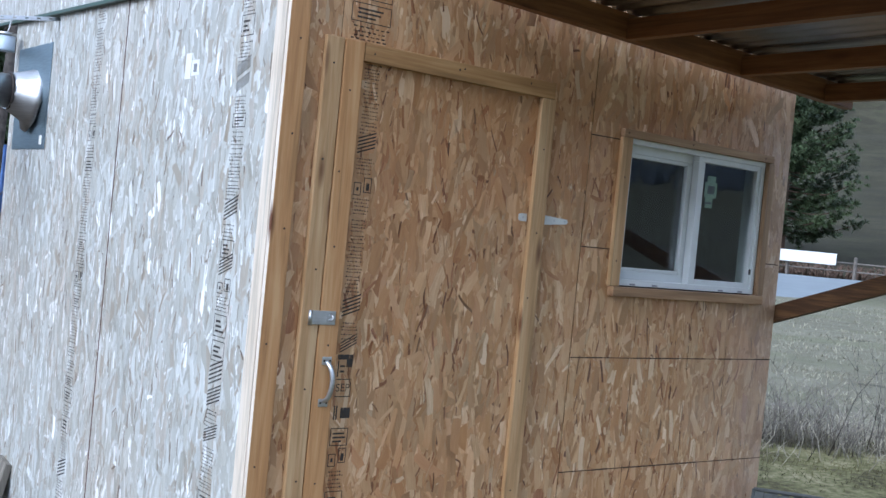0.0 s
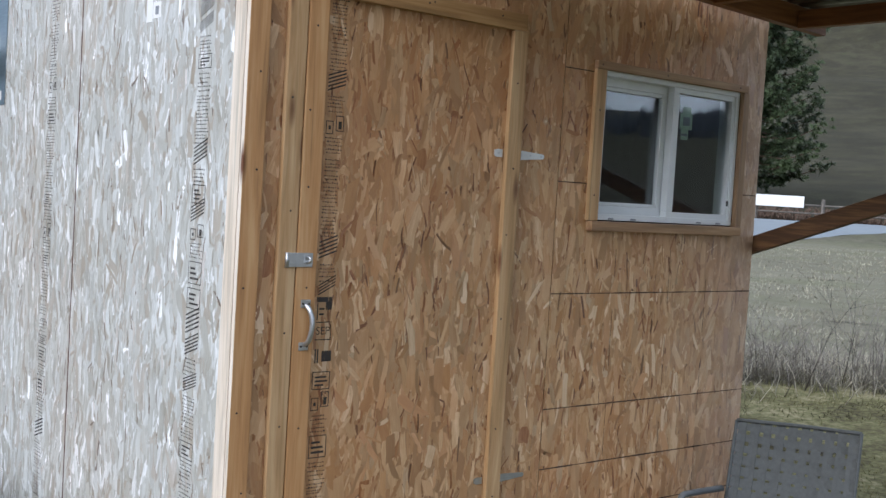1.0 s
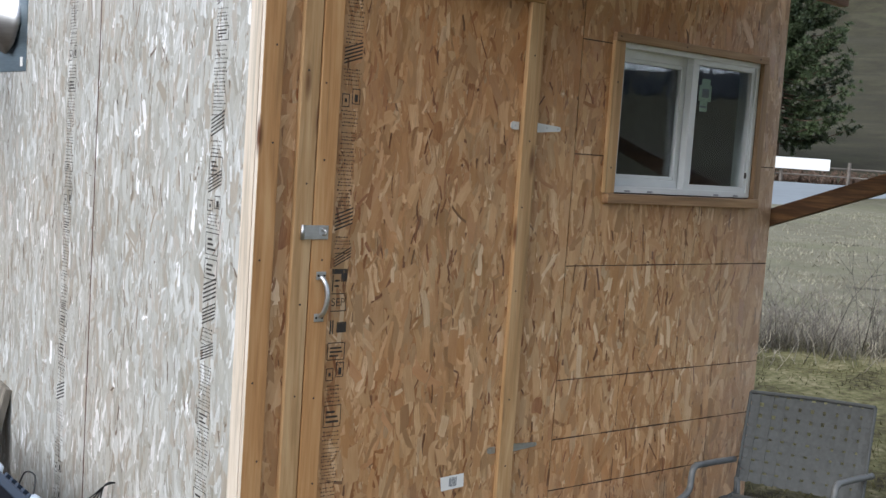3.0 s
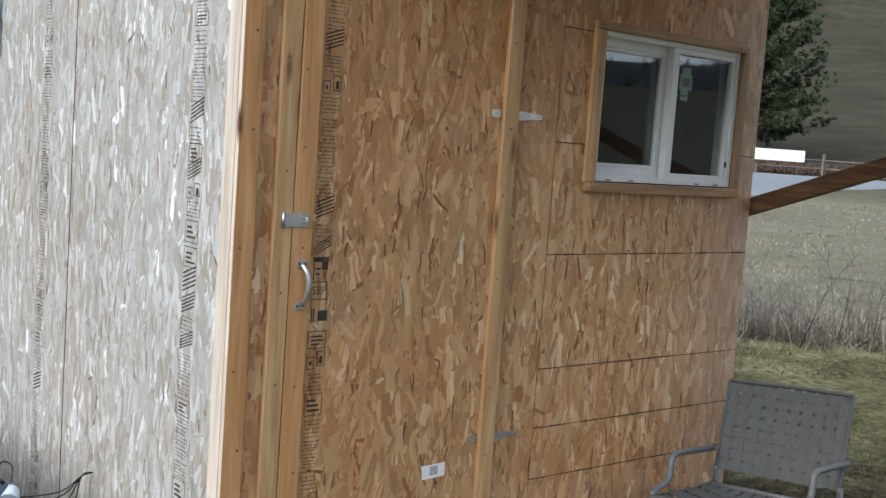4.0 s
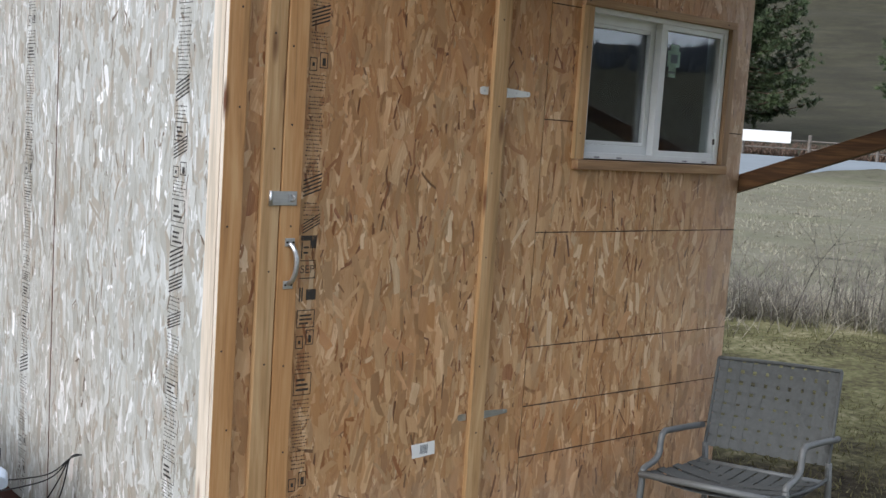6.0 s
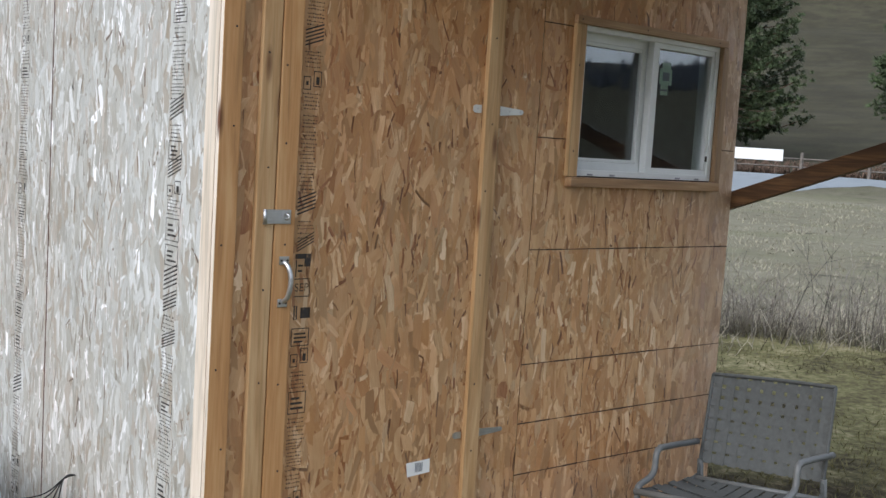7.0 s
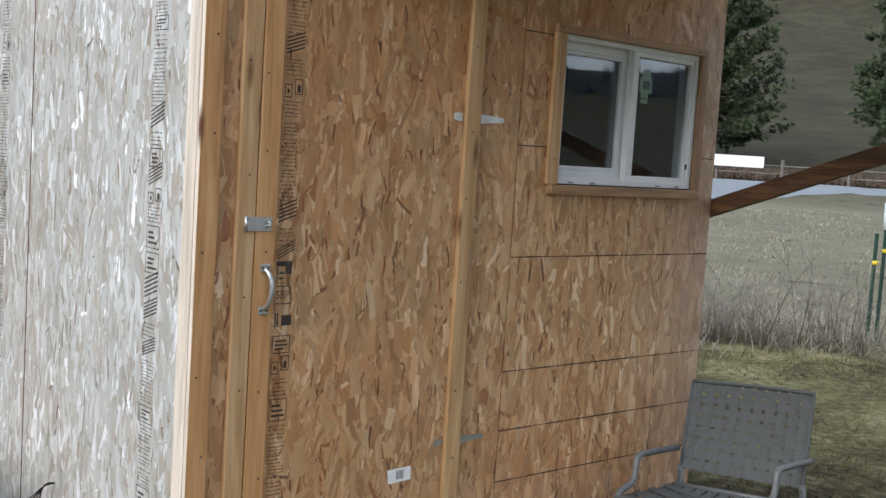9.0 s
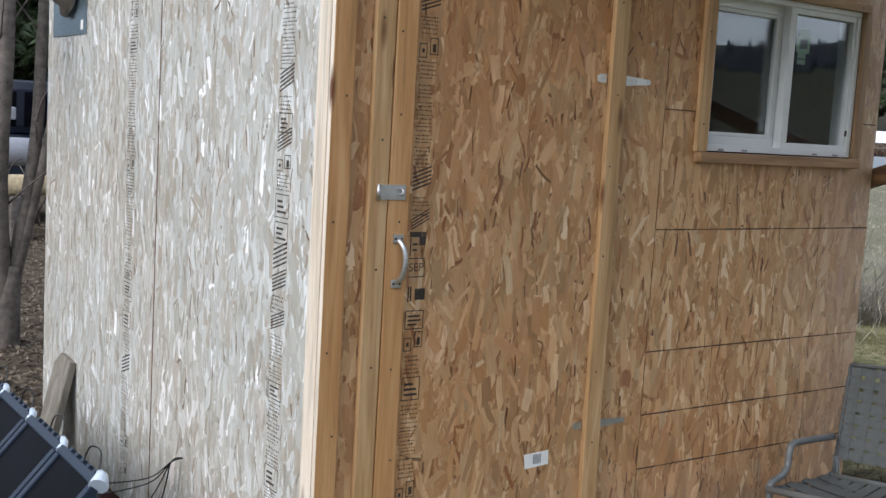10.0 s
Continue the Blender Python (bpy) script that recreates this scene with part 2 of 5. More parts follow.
def lumber(name, axis, c0, c1, knots=True):
    """Sawn softwood with its grain along one axis."""
    m = Nodes(name, 0.55, 0.0, 0.4)
    rnd = m.n("ObjectInfo").outputs["Random"]
    p = m.n("VectorMath", {"operation": "ADD"}, i0=m.pos(), i1=m.n("CombineXYZ", i0=m.math("MULTIPLY", rnd, 7.0), i1=m.math("MULTIPLY", rnd, 13.0), i2=m.math("MULTIPLY", rnd, 5.0)).outputs[0]).outputs[0]
    s = [24.0, 24.0, 24.0]
    s["xyz".index(axis)] = 1.6
    wide = m.noise(m.scaled(p, tuple(s)), 1.0, 5, 0.6, 0.6)
    s2 = [v * 5 for v in s]
    s2["xyz".index(axis)] = 6.0
    fine = m.noise(m.scaled(p, tuple(s2)), 1.0, 3)
    f = m.math("ADD", m.math("MULTIPLY", wide, 0.75), m.math("MULTIPLY", fine, 0.3))
    col = m.ramp(f, (0.30, tuple(v * 0.58 for v in c0)), (0.5, c0), (0.66, c1))
    if knots:
        k = [14.0, 14.0, 14.0]
        k["xyz".index(axis)] = 3.2
        vor = m.n("TexVoronoi", Vector=m.scaled(p, tuple(k)), Scale=1.0)
        spot = m.ramp(vor.outputs["Distance"], (0.07, (0, 0, 0)), (0.22, (1, 1, 1)))
        some = m.math("GREATER_THAN", m.n("SeparateColor", Color=vor.outputs["Color"]).outputs[0], 0.4)
        col = m.mix(m.math("MULTIPLY", m.math("SUBTRACT", 1.0, spot), some), col, rgb(0.13, 0.05, 0.02))
    k = [30.0, 30.0, 30.0]
    k["xyz".index(axis)] = 1.1
    streak = m.ramp(m.noise(m.scaled(p, tuple(k)), 1.0, 4, 0.6, 1.0), (0.56, (0, 0, 0)), (0.68, (1, 1, 1)))
    col = m.mix(m.math("MULTIPLY", streak, 0.5), col, rgb(c0[0] * 0.45, c0[1] * 0.5, c0[2] * 0.5))
    stain = m.noise(p, 3.5, 3)
    col = m.mix(m.math("MULTIPLY", m.math("GREATER_THAN", stain, 0.0), m.math("MULTIPLY", stain, 0.35)), col, rgb(0.75, 0.6, 0.42), "MULTIPLY")
    m.color(col)
    m.bump(f, 0.25, 0.0012)
    return m.mat


def ground_mat():
    m = Nodes("dry meadow", 0.95, 0.0, 0.1)
    p = m.pos()
    a, b, c = m.noise(p, 0.9, 6, 0.65), m.noise(p, 0.05, 5), m.noise(p, 14, 4, 0.7)
    near = m.ramp(m.math("ADD", m.math("MULTIPLY", a, 0.6), m.math("MULTIPLY", c, 0.4)),
                  (0.38, (0.022, 0.017, 0.011)), (0.45, (0.075, 0.065, 0.034)), (0.53, (0.15, 0.142, 0.064)), (0.64, (0.31, 0.27, 0.165)))
    streak = m.noise(m.n("Mapping", Vector=p, Scale=(0.014, 0.02, 0.02), Rotation=(0, 0, 0.6)).outputs[0], 3.0, 6, 0.6)
    far = m.ramp(m.math("ADD", m.math("MULTIPLY", streak, 0.75), m.math("MULTIPLY", a, 0.25)),
                 (0.34, (0.040, 0.036, 0.021)), (0.48, (0.052, 0.048, 0.029)), (0.60, (0.064, 0.059, 0.038)), (0.72, (0.062, 0.068, 0.033)))
    meadow = m.ramp(m.math("ADD", m.math("MULTIPLY", b, 0.5), m.math("MULTIPLY", a, 0.5)), (0.34, (0.055, 0.05, 0.034)), (0.40, (0.17, 0.158, 0.112)), (0.52, (0.20, 0.19, 0.135)), (0.68, (0.245, 0.228, 0.17)))
    tuft = m.noise(p, 2.6, 7, 0.75)
    meadow = m.mix(m.math("MULTIPLY", m.ramp(tuft, (0.36, (1, 1, 1)), (0.52, (0, 0, 0))), 0.5), meadow, rgb(0.095, 0.088, 0.058))
    green = m.ramp(m.noise(p, 0.22, 5, 0.65), (0.48, (0, 0, 0)), (0.60, (1, 1, 1)))
    meadow = m.mix(m.math("MULTIPLY", green, 0.4), meadow, rgb(0.15, 0.155, 0.085))
    rough = m.noise(p, 0.16, 8, 0.72)
    far = m.mix(m.math("MULTIPLY", m.ramp(rough, (0.40, (1, 1, 1)), (0.54, (0, 0, 0))), 0.6), far, rgb(0.034, 0.032, 0.022))
    far = m.mix(m.math("MULTIPLY", m.ramp(rough, (0.55, (0, 0, 0)), (0.68, (1, 1, 1))), 0.5), far, rgb(0.078, 0.080, 0.045))
    bare = m.ramp(m.noise(m.scaled(p, (0.5, 0.5, 0.5)), 1.0, 6, 0.72), (0.60, (0, 0, 0)), (0.66, (1, 1, 1)))
    meadow = m.mix(m.math("MULTIPLY", bare, 0.75), meadow, rgb(0.06, 0.05, 0.036))
    leaves = m.ramp(m.noise(p, 11, 5, 0.75), (0.36, (0.018, 0.014, 0.010)), (0.5, (0.07, 0.055, 0.038)), (0.62, (0.14, 0.115, 0.084)), (0.76, (0.30, 0.265, 0.21)))
    sep = m.n("SeparateXYZ", Vector=p)
    r = m.n("VectorMath", {"operation": "LENGTH"}, i0=p).outputs["Value"]
    r = m.math("ADD", r, m.math("MULTIPLY", m.noise(p, 0.5, 4), 2.5))
    # bare soil round the chair, darkened further to carry the shade there
    worn = m.n("VectorMath", {"operation": "DISTANCE"}, i0=p, i1=(3.0, -0.3, 0.0)).outputs["Value"]
    worn = m.ramp(m.math("ADD", m.math("MULTIPLY", worn, 0.3), m.math("MULTIPLY", a, 0.8)), (0.68, (1, 1, 1)), (0.92, (0, 0, 0)))
    near = m.mix(m.math("MULTIPLY", worn, 0.85), near, m.ramp(c, (0.38, (0.012, 0.009, 0.006)), (0.54, (0.036, 0.027, 0.017)), (0.72, (0.13, 0.105, 0.065))))
    col = m.mix(m.math("MULTIPLY", m.math("SUBTRACT", r, 9.6), 0.9, True), near, meadow)
    col = m.mix(m.math("MULTIPLY", m.math("SUBTRACT", r, 60.0), 0.06, True), col, far)
    wood = m.math("MULTIPLY", m.math("ADD", m.math("SUBTRACT", sep.outputs[1], m.math("MULTIPLY", sep.outputs[0], 1.2)), m.math("MULTIPLY", a, 1.0)), 0.8, True)
    col = m.mix(m.math("MULTIPLY", wood, m.math("SUBTRACT", 1.0, m.math("MULTIPLY", m.math("SUBTRACT", r, 40.0), 0.1, True))), col, leaves)
    m.color(col)
    m.bump(m.math("ADD", c, a), 0.6, 0.03)
    return m.mat


def glass_mat():
    m = Nodes("window glass", 0.02, 0.0, 0.5)
    m.color(rgb(0.9, 0.95, 0.95))
    m.put(m.bsdf.inputs["Transmission Weight"], 1.0)
    m.put(m.bsdf.inputs["IOR"], 1.5)
    m.put(m.bsdf.inputs["Roughness"], m.math("MULTIPLY", m.noise(m.pos(), 6, 3), 0.03))
    return m.mat


def metal_mat(name, c, rough, scale=40.0):
    m = Nodes(name, rough, 1.0)
    f = m.noise(m.pos(), scale, 5)
    g = m.noise(m.scaled(m.pos(), (3, 3, 40)), 4.0, 3)
    m.color(m.ramp(m.math("ADD", m.math("MULTIPLY", f, 0.5), m.math("MULTIPLY", g, 0.5)), (0.3, tuple(v * 0.7 for v in c)), (0.7, c)))
    m.put(m.bsdf.inputs["Roughness"], m.math("ADD", rough - 0.1, m.math("MULTIPLY", f, 0.25)))
    m.bump(f, 0.06, 0.001)
    return m.mat


M = {
    "osb": osb("strand board", ((0.06, 0.025, 0.010), (0.225, 0.096, 0.036), (0.35, 0.196, 0.087), (0.43, 0.265, 0.126), (0.53, 0.37, 0.205), (0.73, 0.58, 0.39)), (0.34, 0.25, 0.165), 0.95),
    # silvered copy of the board, with sky light and sheen put into its tones
    "osb_side_lit": osb("silvered side-lit strand board", ((0.16, 0.12, 0.085), (0.285, 0.262, 0.208), (0.365, 0.357, 0.312), (0.425, 0.427, 0.39), (0.535, 0.547, 0.525), (0.88, 0.89, 0.89)), (0.40, 0.31, 0.20), 0.45),
    "strand": strand_mat("loose tan strands", ((0.135, 0.06, 0.026), (0.234, 0.093, 0.033), (0.364, 0.189, 0.079), (0.447, 0.256, 0.115), (0.551, 0.357, 0.187), (0.759, 0.56, 0.355)), (0.36, 0.235, 0.14), True),
    # the same strands, paled to carry the light on the left wall
    "strand_side_lit": strand_mat("loose silvered side-lit strands", ((0.167, 0.125, 0.089), (0.298, 0.274, 0.218), (0.382, 0.373, 0.326), (0.445, 0.446, 0.408), (0.56, 0.572, 0.549), (0.874, 0.874, 0.874)), (0.42, 0.31, 0.20), False),
    "pine_z": lumber("pine upright", "z", (0.47, 0.295, 0.14), (0.59, 0.415, 0.23)),
    "pine_pale_lit": lumber("pale side-lit pine", "z", (0.70, 0.62, 0.51), (0.79, 0.73, 0.64)),
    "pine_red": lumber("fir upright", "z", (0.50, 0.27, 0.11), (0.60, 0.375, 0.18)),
    "pine_x": lumber("pine level", "x", (0.40, 0.225, 0.09), (0.52, 0.33, 0.15)),
    "weathered_x": lumber("weathered pine level", "x", (0.33, 0.20, 0.105), (0.46, 0.32, 0.18)),
    "joist_y": lumber("roof joist", "y", (0.20, 0.085, 0.030), (0.30, 0.14, 0.05)),
    "brace_y": lumber("brace timber", "y", (0.09, 0.045, 0.021), (0.22, 0.118, 0.047)),
    "ledger_x": lumber("roof ledger", "x", (0.20, 0.085, 0.030), (0.30, 0.14, 0.05)),
    "weathered_z": lumber("weathered pine upright", "z", (0.33, 0.215, 0.12), (0.47, 0.34, 0.21)),
    "grey_board": lumber("grey weathered board", "z", (0.19, 0.175, 0.145), (0.30, 0.28, 0.24), False),
    "ink": ink_mat(),
    "line": plain("dark line", (0.06, 0.035, 0.022), 0.9, vary=0.4, scale=25, bump=0),
    "gap": plain("dark joint", (0.07, 0.022, 0.012), 0.9, bump=0),
    "nail": plain("rusty nail head", (0.035, 0.025, 0.02), 0.6, bump=0),
    "vinyl": plain("white vinyl", (0.68, 0.705, 0.71), 0.35, vary=0.04, scale=12, bump=0.03),
    "glass": glass_mat(),
    # the purple in this room colour imitates the reflection on the panes
    "tinted_room": plain("pane-reflection tint", (0.19, 0.165, 0.185), 0.9),
    "zinc": metal_mat("zinc plated steel", (0.62, 0.63, 0.64), 0.38),
    "white_hinge": plain("pale zinc hinge", (0.66, 0.67, 0.66), 0.35, 0.3, vary=0.06),
    "galv": metal_mat("galvanised steel", (0.60, 0.61, 0.62), 0.34, 18.0),
    "galv_dark": metal_mat("dull galvanised plate", (0.30, 0.385, 0.44), 0.42, 9.0),
    "roof_tin": metal_mat("corrugated steel", (0.42, 0.43, 0.43), 0.30, 7.0),
    "green": plain("green painted metal", (0.012, 0.05, 0.028), 0.4, vary=0.1),
    "paper": plain("white sticker", (0.78, 0.78, 0.76), 0.5, vary=0.03, bump=0),
    "sticker_green": plain("pale green sticker", (0.42, 0.55, 0.42), 0.5, vary=0.1, bump=0),
    "print_grey": plain("grey print", (0.22, 0.23, 0.25), 0.6, vary=0.1, bump=0),
    "strap": plain("grey vinyl strap", (0.078, 0.084, 0.083), 0.7, vary=0.12, scale=60),
    "tube": plain("grey enamelled tube", (0.125, 0.132, 0.132), 0.4, 0.0, vary=0.08),
    "pv": plain("dark solar cells", (0.004, 0.0045, 0.007), 0.5, vary=0.3, scale=9, bump=0.02, spec=0.04),
    "pv_frame": plain("slate blue moulded frame", (0.020, 0.031, 0.052), 0.45, vary=0.1, spec=0.25),
    "bumper": plain("pale blue corner bumper", (0.50, 0.58, 0.68), 0.35, vary=0.05),
    "black": plain("black cable", (0.012, 0.012, 0.013), 0.45, bump=0),
    "bark": plain("grey bark", (0.115, 0.10, 0.088), 0.9, vary=0.35, scale=24, bump=0.8),
    "pine_bark": plain("pine bark", (0.13, 0.085, 0.06), 0.9, vary=0.35, scale=6, bump=0.8),
    "needle": plain("pine needles", (0.056, 0.082, 0.032), 0.7, vary=0.4, scale=1.2, bump=0),
    # distance haze is put into the woods as a bluish base colour
    "woods": plain("haze-blue distant woods", (0.036, 0.043, 0.055), 0.9, vary=0.3, scale=0.1, bump=0),
    "twig": plain("dry twigs", (0.255, 0.23, 0.195), 0.9, vary=0.35, scale=5, bump=0),
    "straw": plain("straw", (0.40, 0.36, 0.275), 0.9, vary=0.3, scale=4, bump=0),
    "meadow_blade": plain("bleached meadow grass", (0.31, 0.29, 0.21), 0.9, vary=0.3, scale=1.5, bump=0),
    "blade": plain("short grass", (0.13, 0.118, 0.05), 0.9, vary=0.45, scale=2.5, bump=0),
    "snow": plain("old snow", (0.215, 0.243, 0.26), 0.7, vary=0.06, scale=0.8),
    "post": plain("weathered fence wood", (0.17, 0.15, 0.13), 0.9, vary=0.3),
    "signboard": plain("white painted board", (0.9, 0.9, 0.88), 0.4, vary=0.02),
    "tpost": plain("green steel post", (0.012, 0.05, 0.032), 0.5, vary=0.2),
    "yellow": plain("yellow clip", (0.75, 0.55, 0.03), 0.5, bump=0),
    "pvc": plain("pale plastic sleeve", (0.62, 0.68, 0.70), 0.4),
    "truck": plain("dark blue paint", (0.016, 0.022, 0.035), 0.3, vary=0.1),
    "tarp": plain("blue tarp", (0.06, 0.12, 0.30), 0.5, vary=0.2, scale=8),
    "tank": plain("grey painted tank", (0.30, 0.31, 0.34), 0.4, vary=0.08),
    "tyre": plain("black rubber", (0.014, 0.014, 0.014), 0.8),
    "leaf": plain("dead leaves", (0.15, 0.12, 0.085), 0.9, vary=0.4, scale=14, bump=0),
    "log": plain("sawn log", (0.36, 0.30, 0.19), 0.9, vary=0.2),
    "ground": ground_mat(),
}


# ---- mesh helpers ----
def box(bm, a, b, bevel=0.0, m=None):
    c = [(p + q) / 2 for p, q in zip(a, b)]
    s = [abs(q - p) for p, q in zip(a, b)]
    mat = Matrix.Translation(c) @ Matrix.Diagonal((*s, 1))
    got = bmesh.ops.create_cube(bm, size=1, matrix=(m @ mat) if m else mat)
    if bevel:
        edges = list({e for v in got["verts"] for e in v.link_edges})
        bmesh.ops.bevel(bm, geom=edges, offset=bevel, segments=2, affect="EDGES", profile=0.6)
    return bm


def rod(bm, pts, r, seg=8, r_end=None, flat=1.0):
    """A round bar along points, capped at both ends."""
    pts = [Vector(p) for p in pts]
    rings, n = [], len(pts)
    side = None
    for i, p in enumerate(pts):
        d = (pts[min(i + 1, n - 1)] - pts[max(i - 1, 0)]).normalized()
        if side is None or abs(side.dot(d)) > 0.95:
            side = d.orthogonal().normalized()
        side = (side - d * side.dot(d)).normalized()
        up = d.cross(side)
        rr = r + ((r_end if r_end is not None else r) - r) * i / max(1, n - 1)
        rings.append([bm.verts.new(p + (side * math.cos(k * math.tau / seg) + up * flat * math.sin(k * math.tau / seg)) * rr) for k in range(seg)])
    for a, b in zip(rings, rings[1:]):
        for k in range(seg):
            f = bm.faces.new((a[k], a[(k + 1) % seg], b[(k + 1) % seg], b[k]))
            f.smooth = True
    bm.faces.new(rings[0][::-1])
    bm.faces.new(rings[-1])
    return bm


def arc(pts, steps=6):
    """A smooth line through points."""
    pts = [Vector(p) for p in pts]
    out = []
    for i in range(len(pts) - 1):
        p0, p1, p2, p3 = pts[max(i - 1, 0)], pts[i], pts[i + 1], pts[min(i + 2, len(pts) - 1)]
        for k in range(steps):
            t = k / steps
            out.append(0.5 * ((2 * p1) + (p2 - p0) * t + (2 * p0 - 5 * p1 + 4 * p2 - p3) * t * t + (3 * p1 - p0 - 3 * p2 + p3) * t ** 3))
    return out + [pts[-1]]


def thing(name, label, category, group="", kind="", at=(0, 0, 0)):
    ob = new(name)
    ob.empty_display_size = 0.1
    ob.location = at
    return tagged(ob, label, category, group, kind)


def part(name, bm, material, parent=None, label=""):
    """Links a bmesh, given in world coordinates, as one mesh object under a thing or part."""
    me = bpy.data.meshes.new(name)
    if parent is not None:
        org = parent.matrix_basis.translation.copy()
        up = parent.parent
        while up is not None:
            org += up.matrix_basis.translation
            up = up.parent
        bmesh.ops.translate(bm, verts=bm.verts, vec=-org)
    bmesh.ops.recalc_face_normals(bm, faces=bm.faces)
    bm.to_mesh(me)
    bm.free()
    me.materials.append(M[material])
    ob = new(name, me)
    if parent is not None:
        ob.parent = parent
    if label:
        ob["label"] = label
    return ob


def solid(name, material, parent, a, b, bevel=0.003, label=""):
    return part(name, box(bmesh.new(), a, b, bevel), material, parent, label)


def raw(name, verts, faces, material, parent=None):
    me = bpy.data.meshes.new(name)
    me.from_pydata(verts, [], faces)
    me.materials.append(M[material])
    ob = new(name, me)
    if parent is not None:
        ob.parent = parent
    return ob


# ---- ground and distance ----
def smooth(a, b, v):
    t = min(1.0, max(0.0, (v - a) / (b - a)))
    return t * t * (3 - 2 * t)


def height(x, y):
    """The lie of the land: a flat meadow, a low bank, then hills all round."""
    r, az = math.hypot(x, y), math.degrees(math.atan2(x, y))
    z = 0.0
    if r > 5:
        z += 0.03 * (noise.noise((x * 0.35, y * 0.35, 0)) + noise.noise((x * 0.9, y * 0.9, 3))) * smooth(5, 9, r)
    if r > 50:
        east = smooth(5, 40, az) * (1 - smooth(95, 130, az))
        z += 1.09 * smooth(58, 76, r) * (0.4 + 0.6 * east)
        back = smooth(100, 118, az) * (1 - smooth(150, 175, az))
        full = 0.36 + 0.64 * east - 0.06 * back
        rise = math.radians(0.3 + 6.3 * min(1.0, max(0.0, (r - 84) / 216)) ** 0.85) * full
        if r > 84:
            z = z * (1 - smooth(84, 110, r)) + (1.64 + r * math.tan(rise)) * smooth(84, 110, r) + (0.25 * math.sin(r * 0.05 + az * 0.2)) * smooth(84, 110, r)
            z += 1.3 * noise.noise((x * 0.012, y * 0.012, 7)) * smooth(120, 200, r)
        if r > 300:
            z += (r - 300) * 0.26 * smooth(300, 420, r) * full * (1 - smooth(700, 1400, r) * 0.7)
    return z


def build_ground():
    radii = [0.0]
    step = 0.5
    while radii[-1] < 1800:
        radii.append(radii[-1] + step)
        step *= 1.045
    seg = 220
    verts, faces = [(0, 0, 0)], []
    for r in radii[1:]:
        for k in range(seg):
            a = math.tau * k / seg
            x, y = r * math.sin(a), r * math.cos(a)
            verts.append((x, y, height(x, y)))
    for k in range(seg):
        faces.append((0, 1 + (k + 1) % seg, 1 + k))
    for i in range(len(radii) - 2):
        b0, b1 = 1 + i * seg, 1 + (i + 1) * seg
        for k in range(seg):
            faces.append((b0 + k, b0 + (k + 1) % seg, b1 + (k + 1) % seg, b1 + k))
    ob = raw("ground", verts, faces, "ground")
    ob.data.shade_smooth()
    tagged(ob, "dry winter meadow with short grass, bare earth and hills", "ground", kind="structure")


build_ground()


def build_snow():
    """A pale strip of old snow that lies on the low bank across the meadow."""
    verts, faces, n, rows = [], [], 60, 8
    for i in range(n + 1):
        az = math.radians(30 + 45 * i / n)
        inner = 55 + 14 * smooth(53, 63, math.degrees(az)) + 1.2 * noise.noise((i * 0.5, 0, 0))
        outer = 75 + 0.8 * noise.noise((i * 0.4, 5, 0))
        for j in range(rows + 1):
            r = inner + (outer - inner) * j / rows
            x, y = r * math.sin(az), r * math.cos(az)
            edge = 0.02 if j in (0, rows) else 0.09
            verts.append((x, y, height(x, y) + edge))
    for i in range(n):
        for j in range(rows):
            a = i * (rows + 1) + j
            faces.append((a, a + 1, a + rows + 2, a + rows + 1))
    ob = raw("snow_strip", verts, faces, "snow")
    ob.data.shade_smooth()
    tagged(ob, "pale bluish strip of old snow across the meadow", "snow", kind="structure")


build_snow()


def polar(az, r, up=0.0):
    x, y = r * math.sin(radians(az)), r * math.cos(radians(az))
    return Vector((x, y, height(x, y) + up))


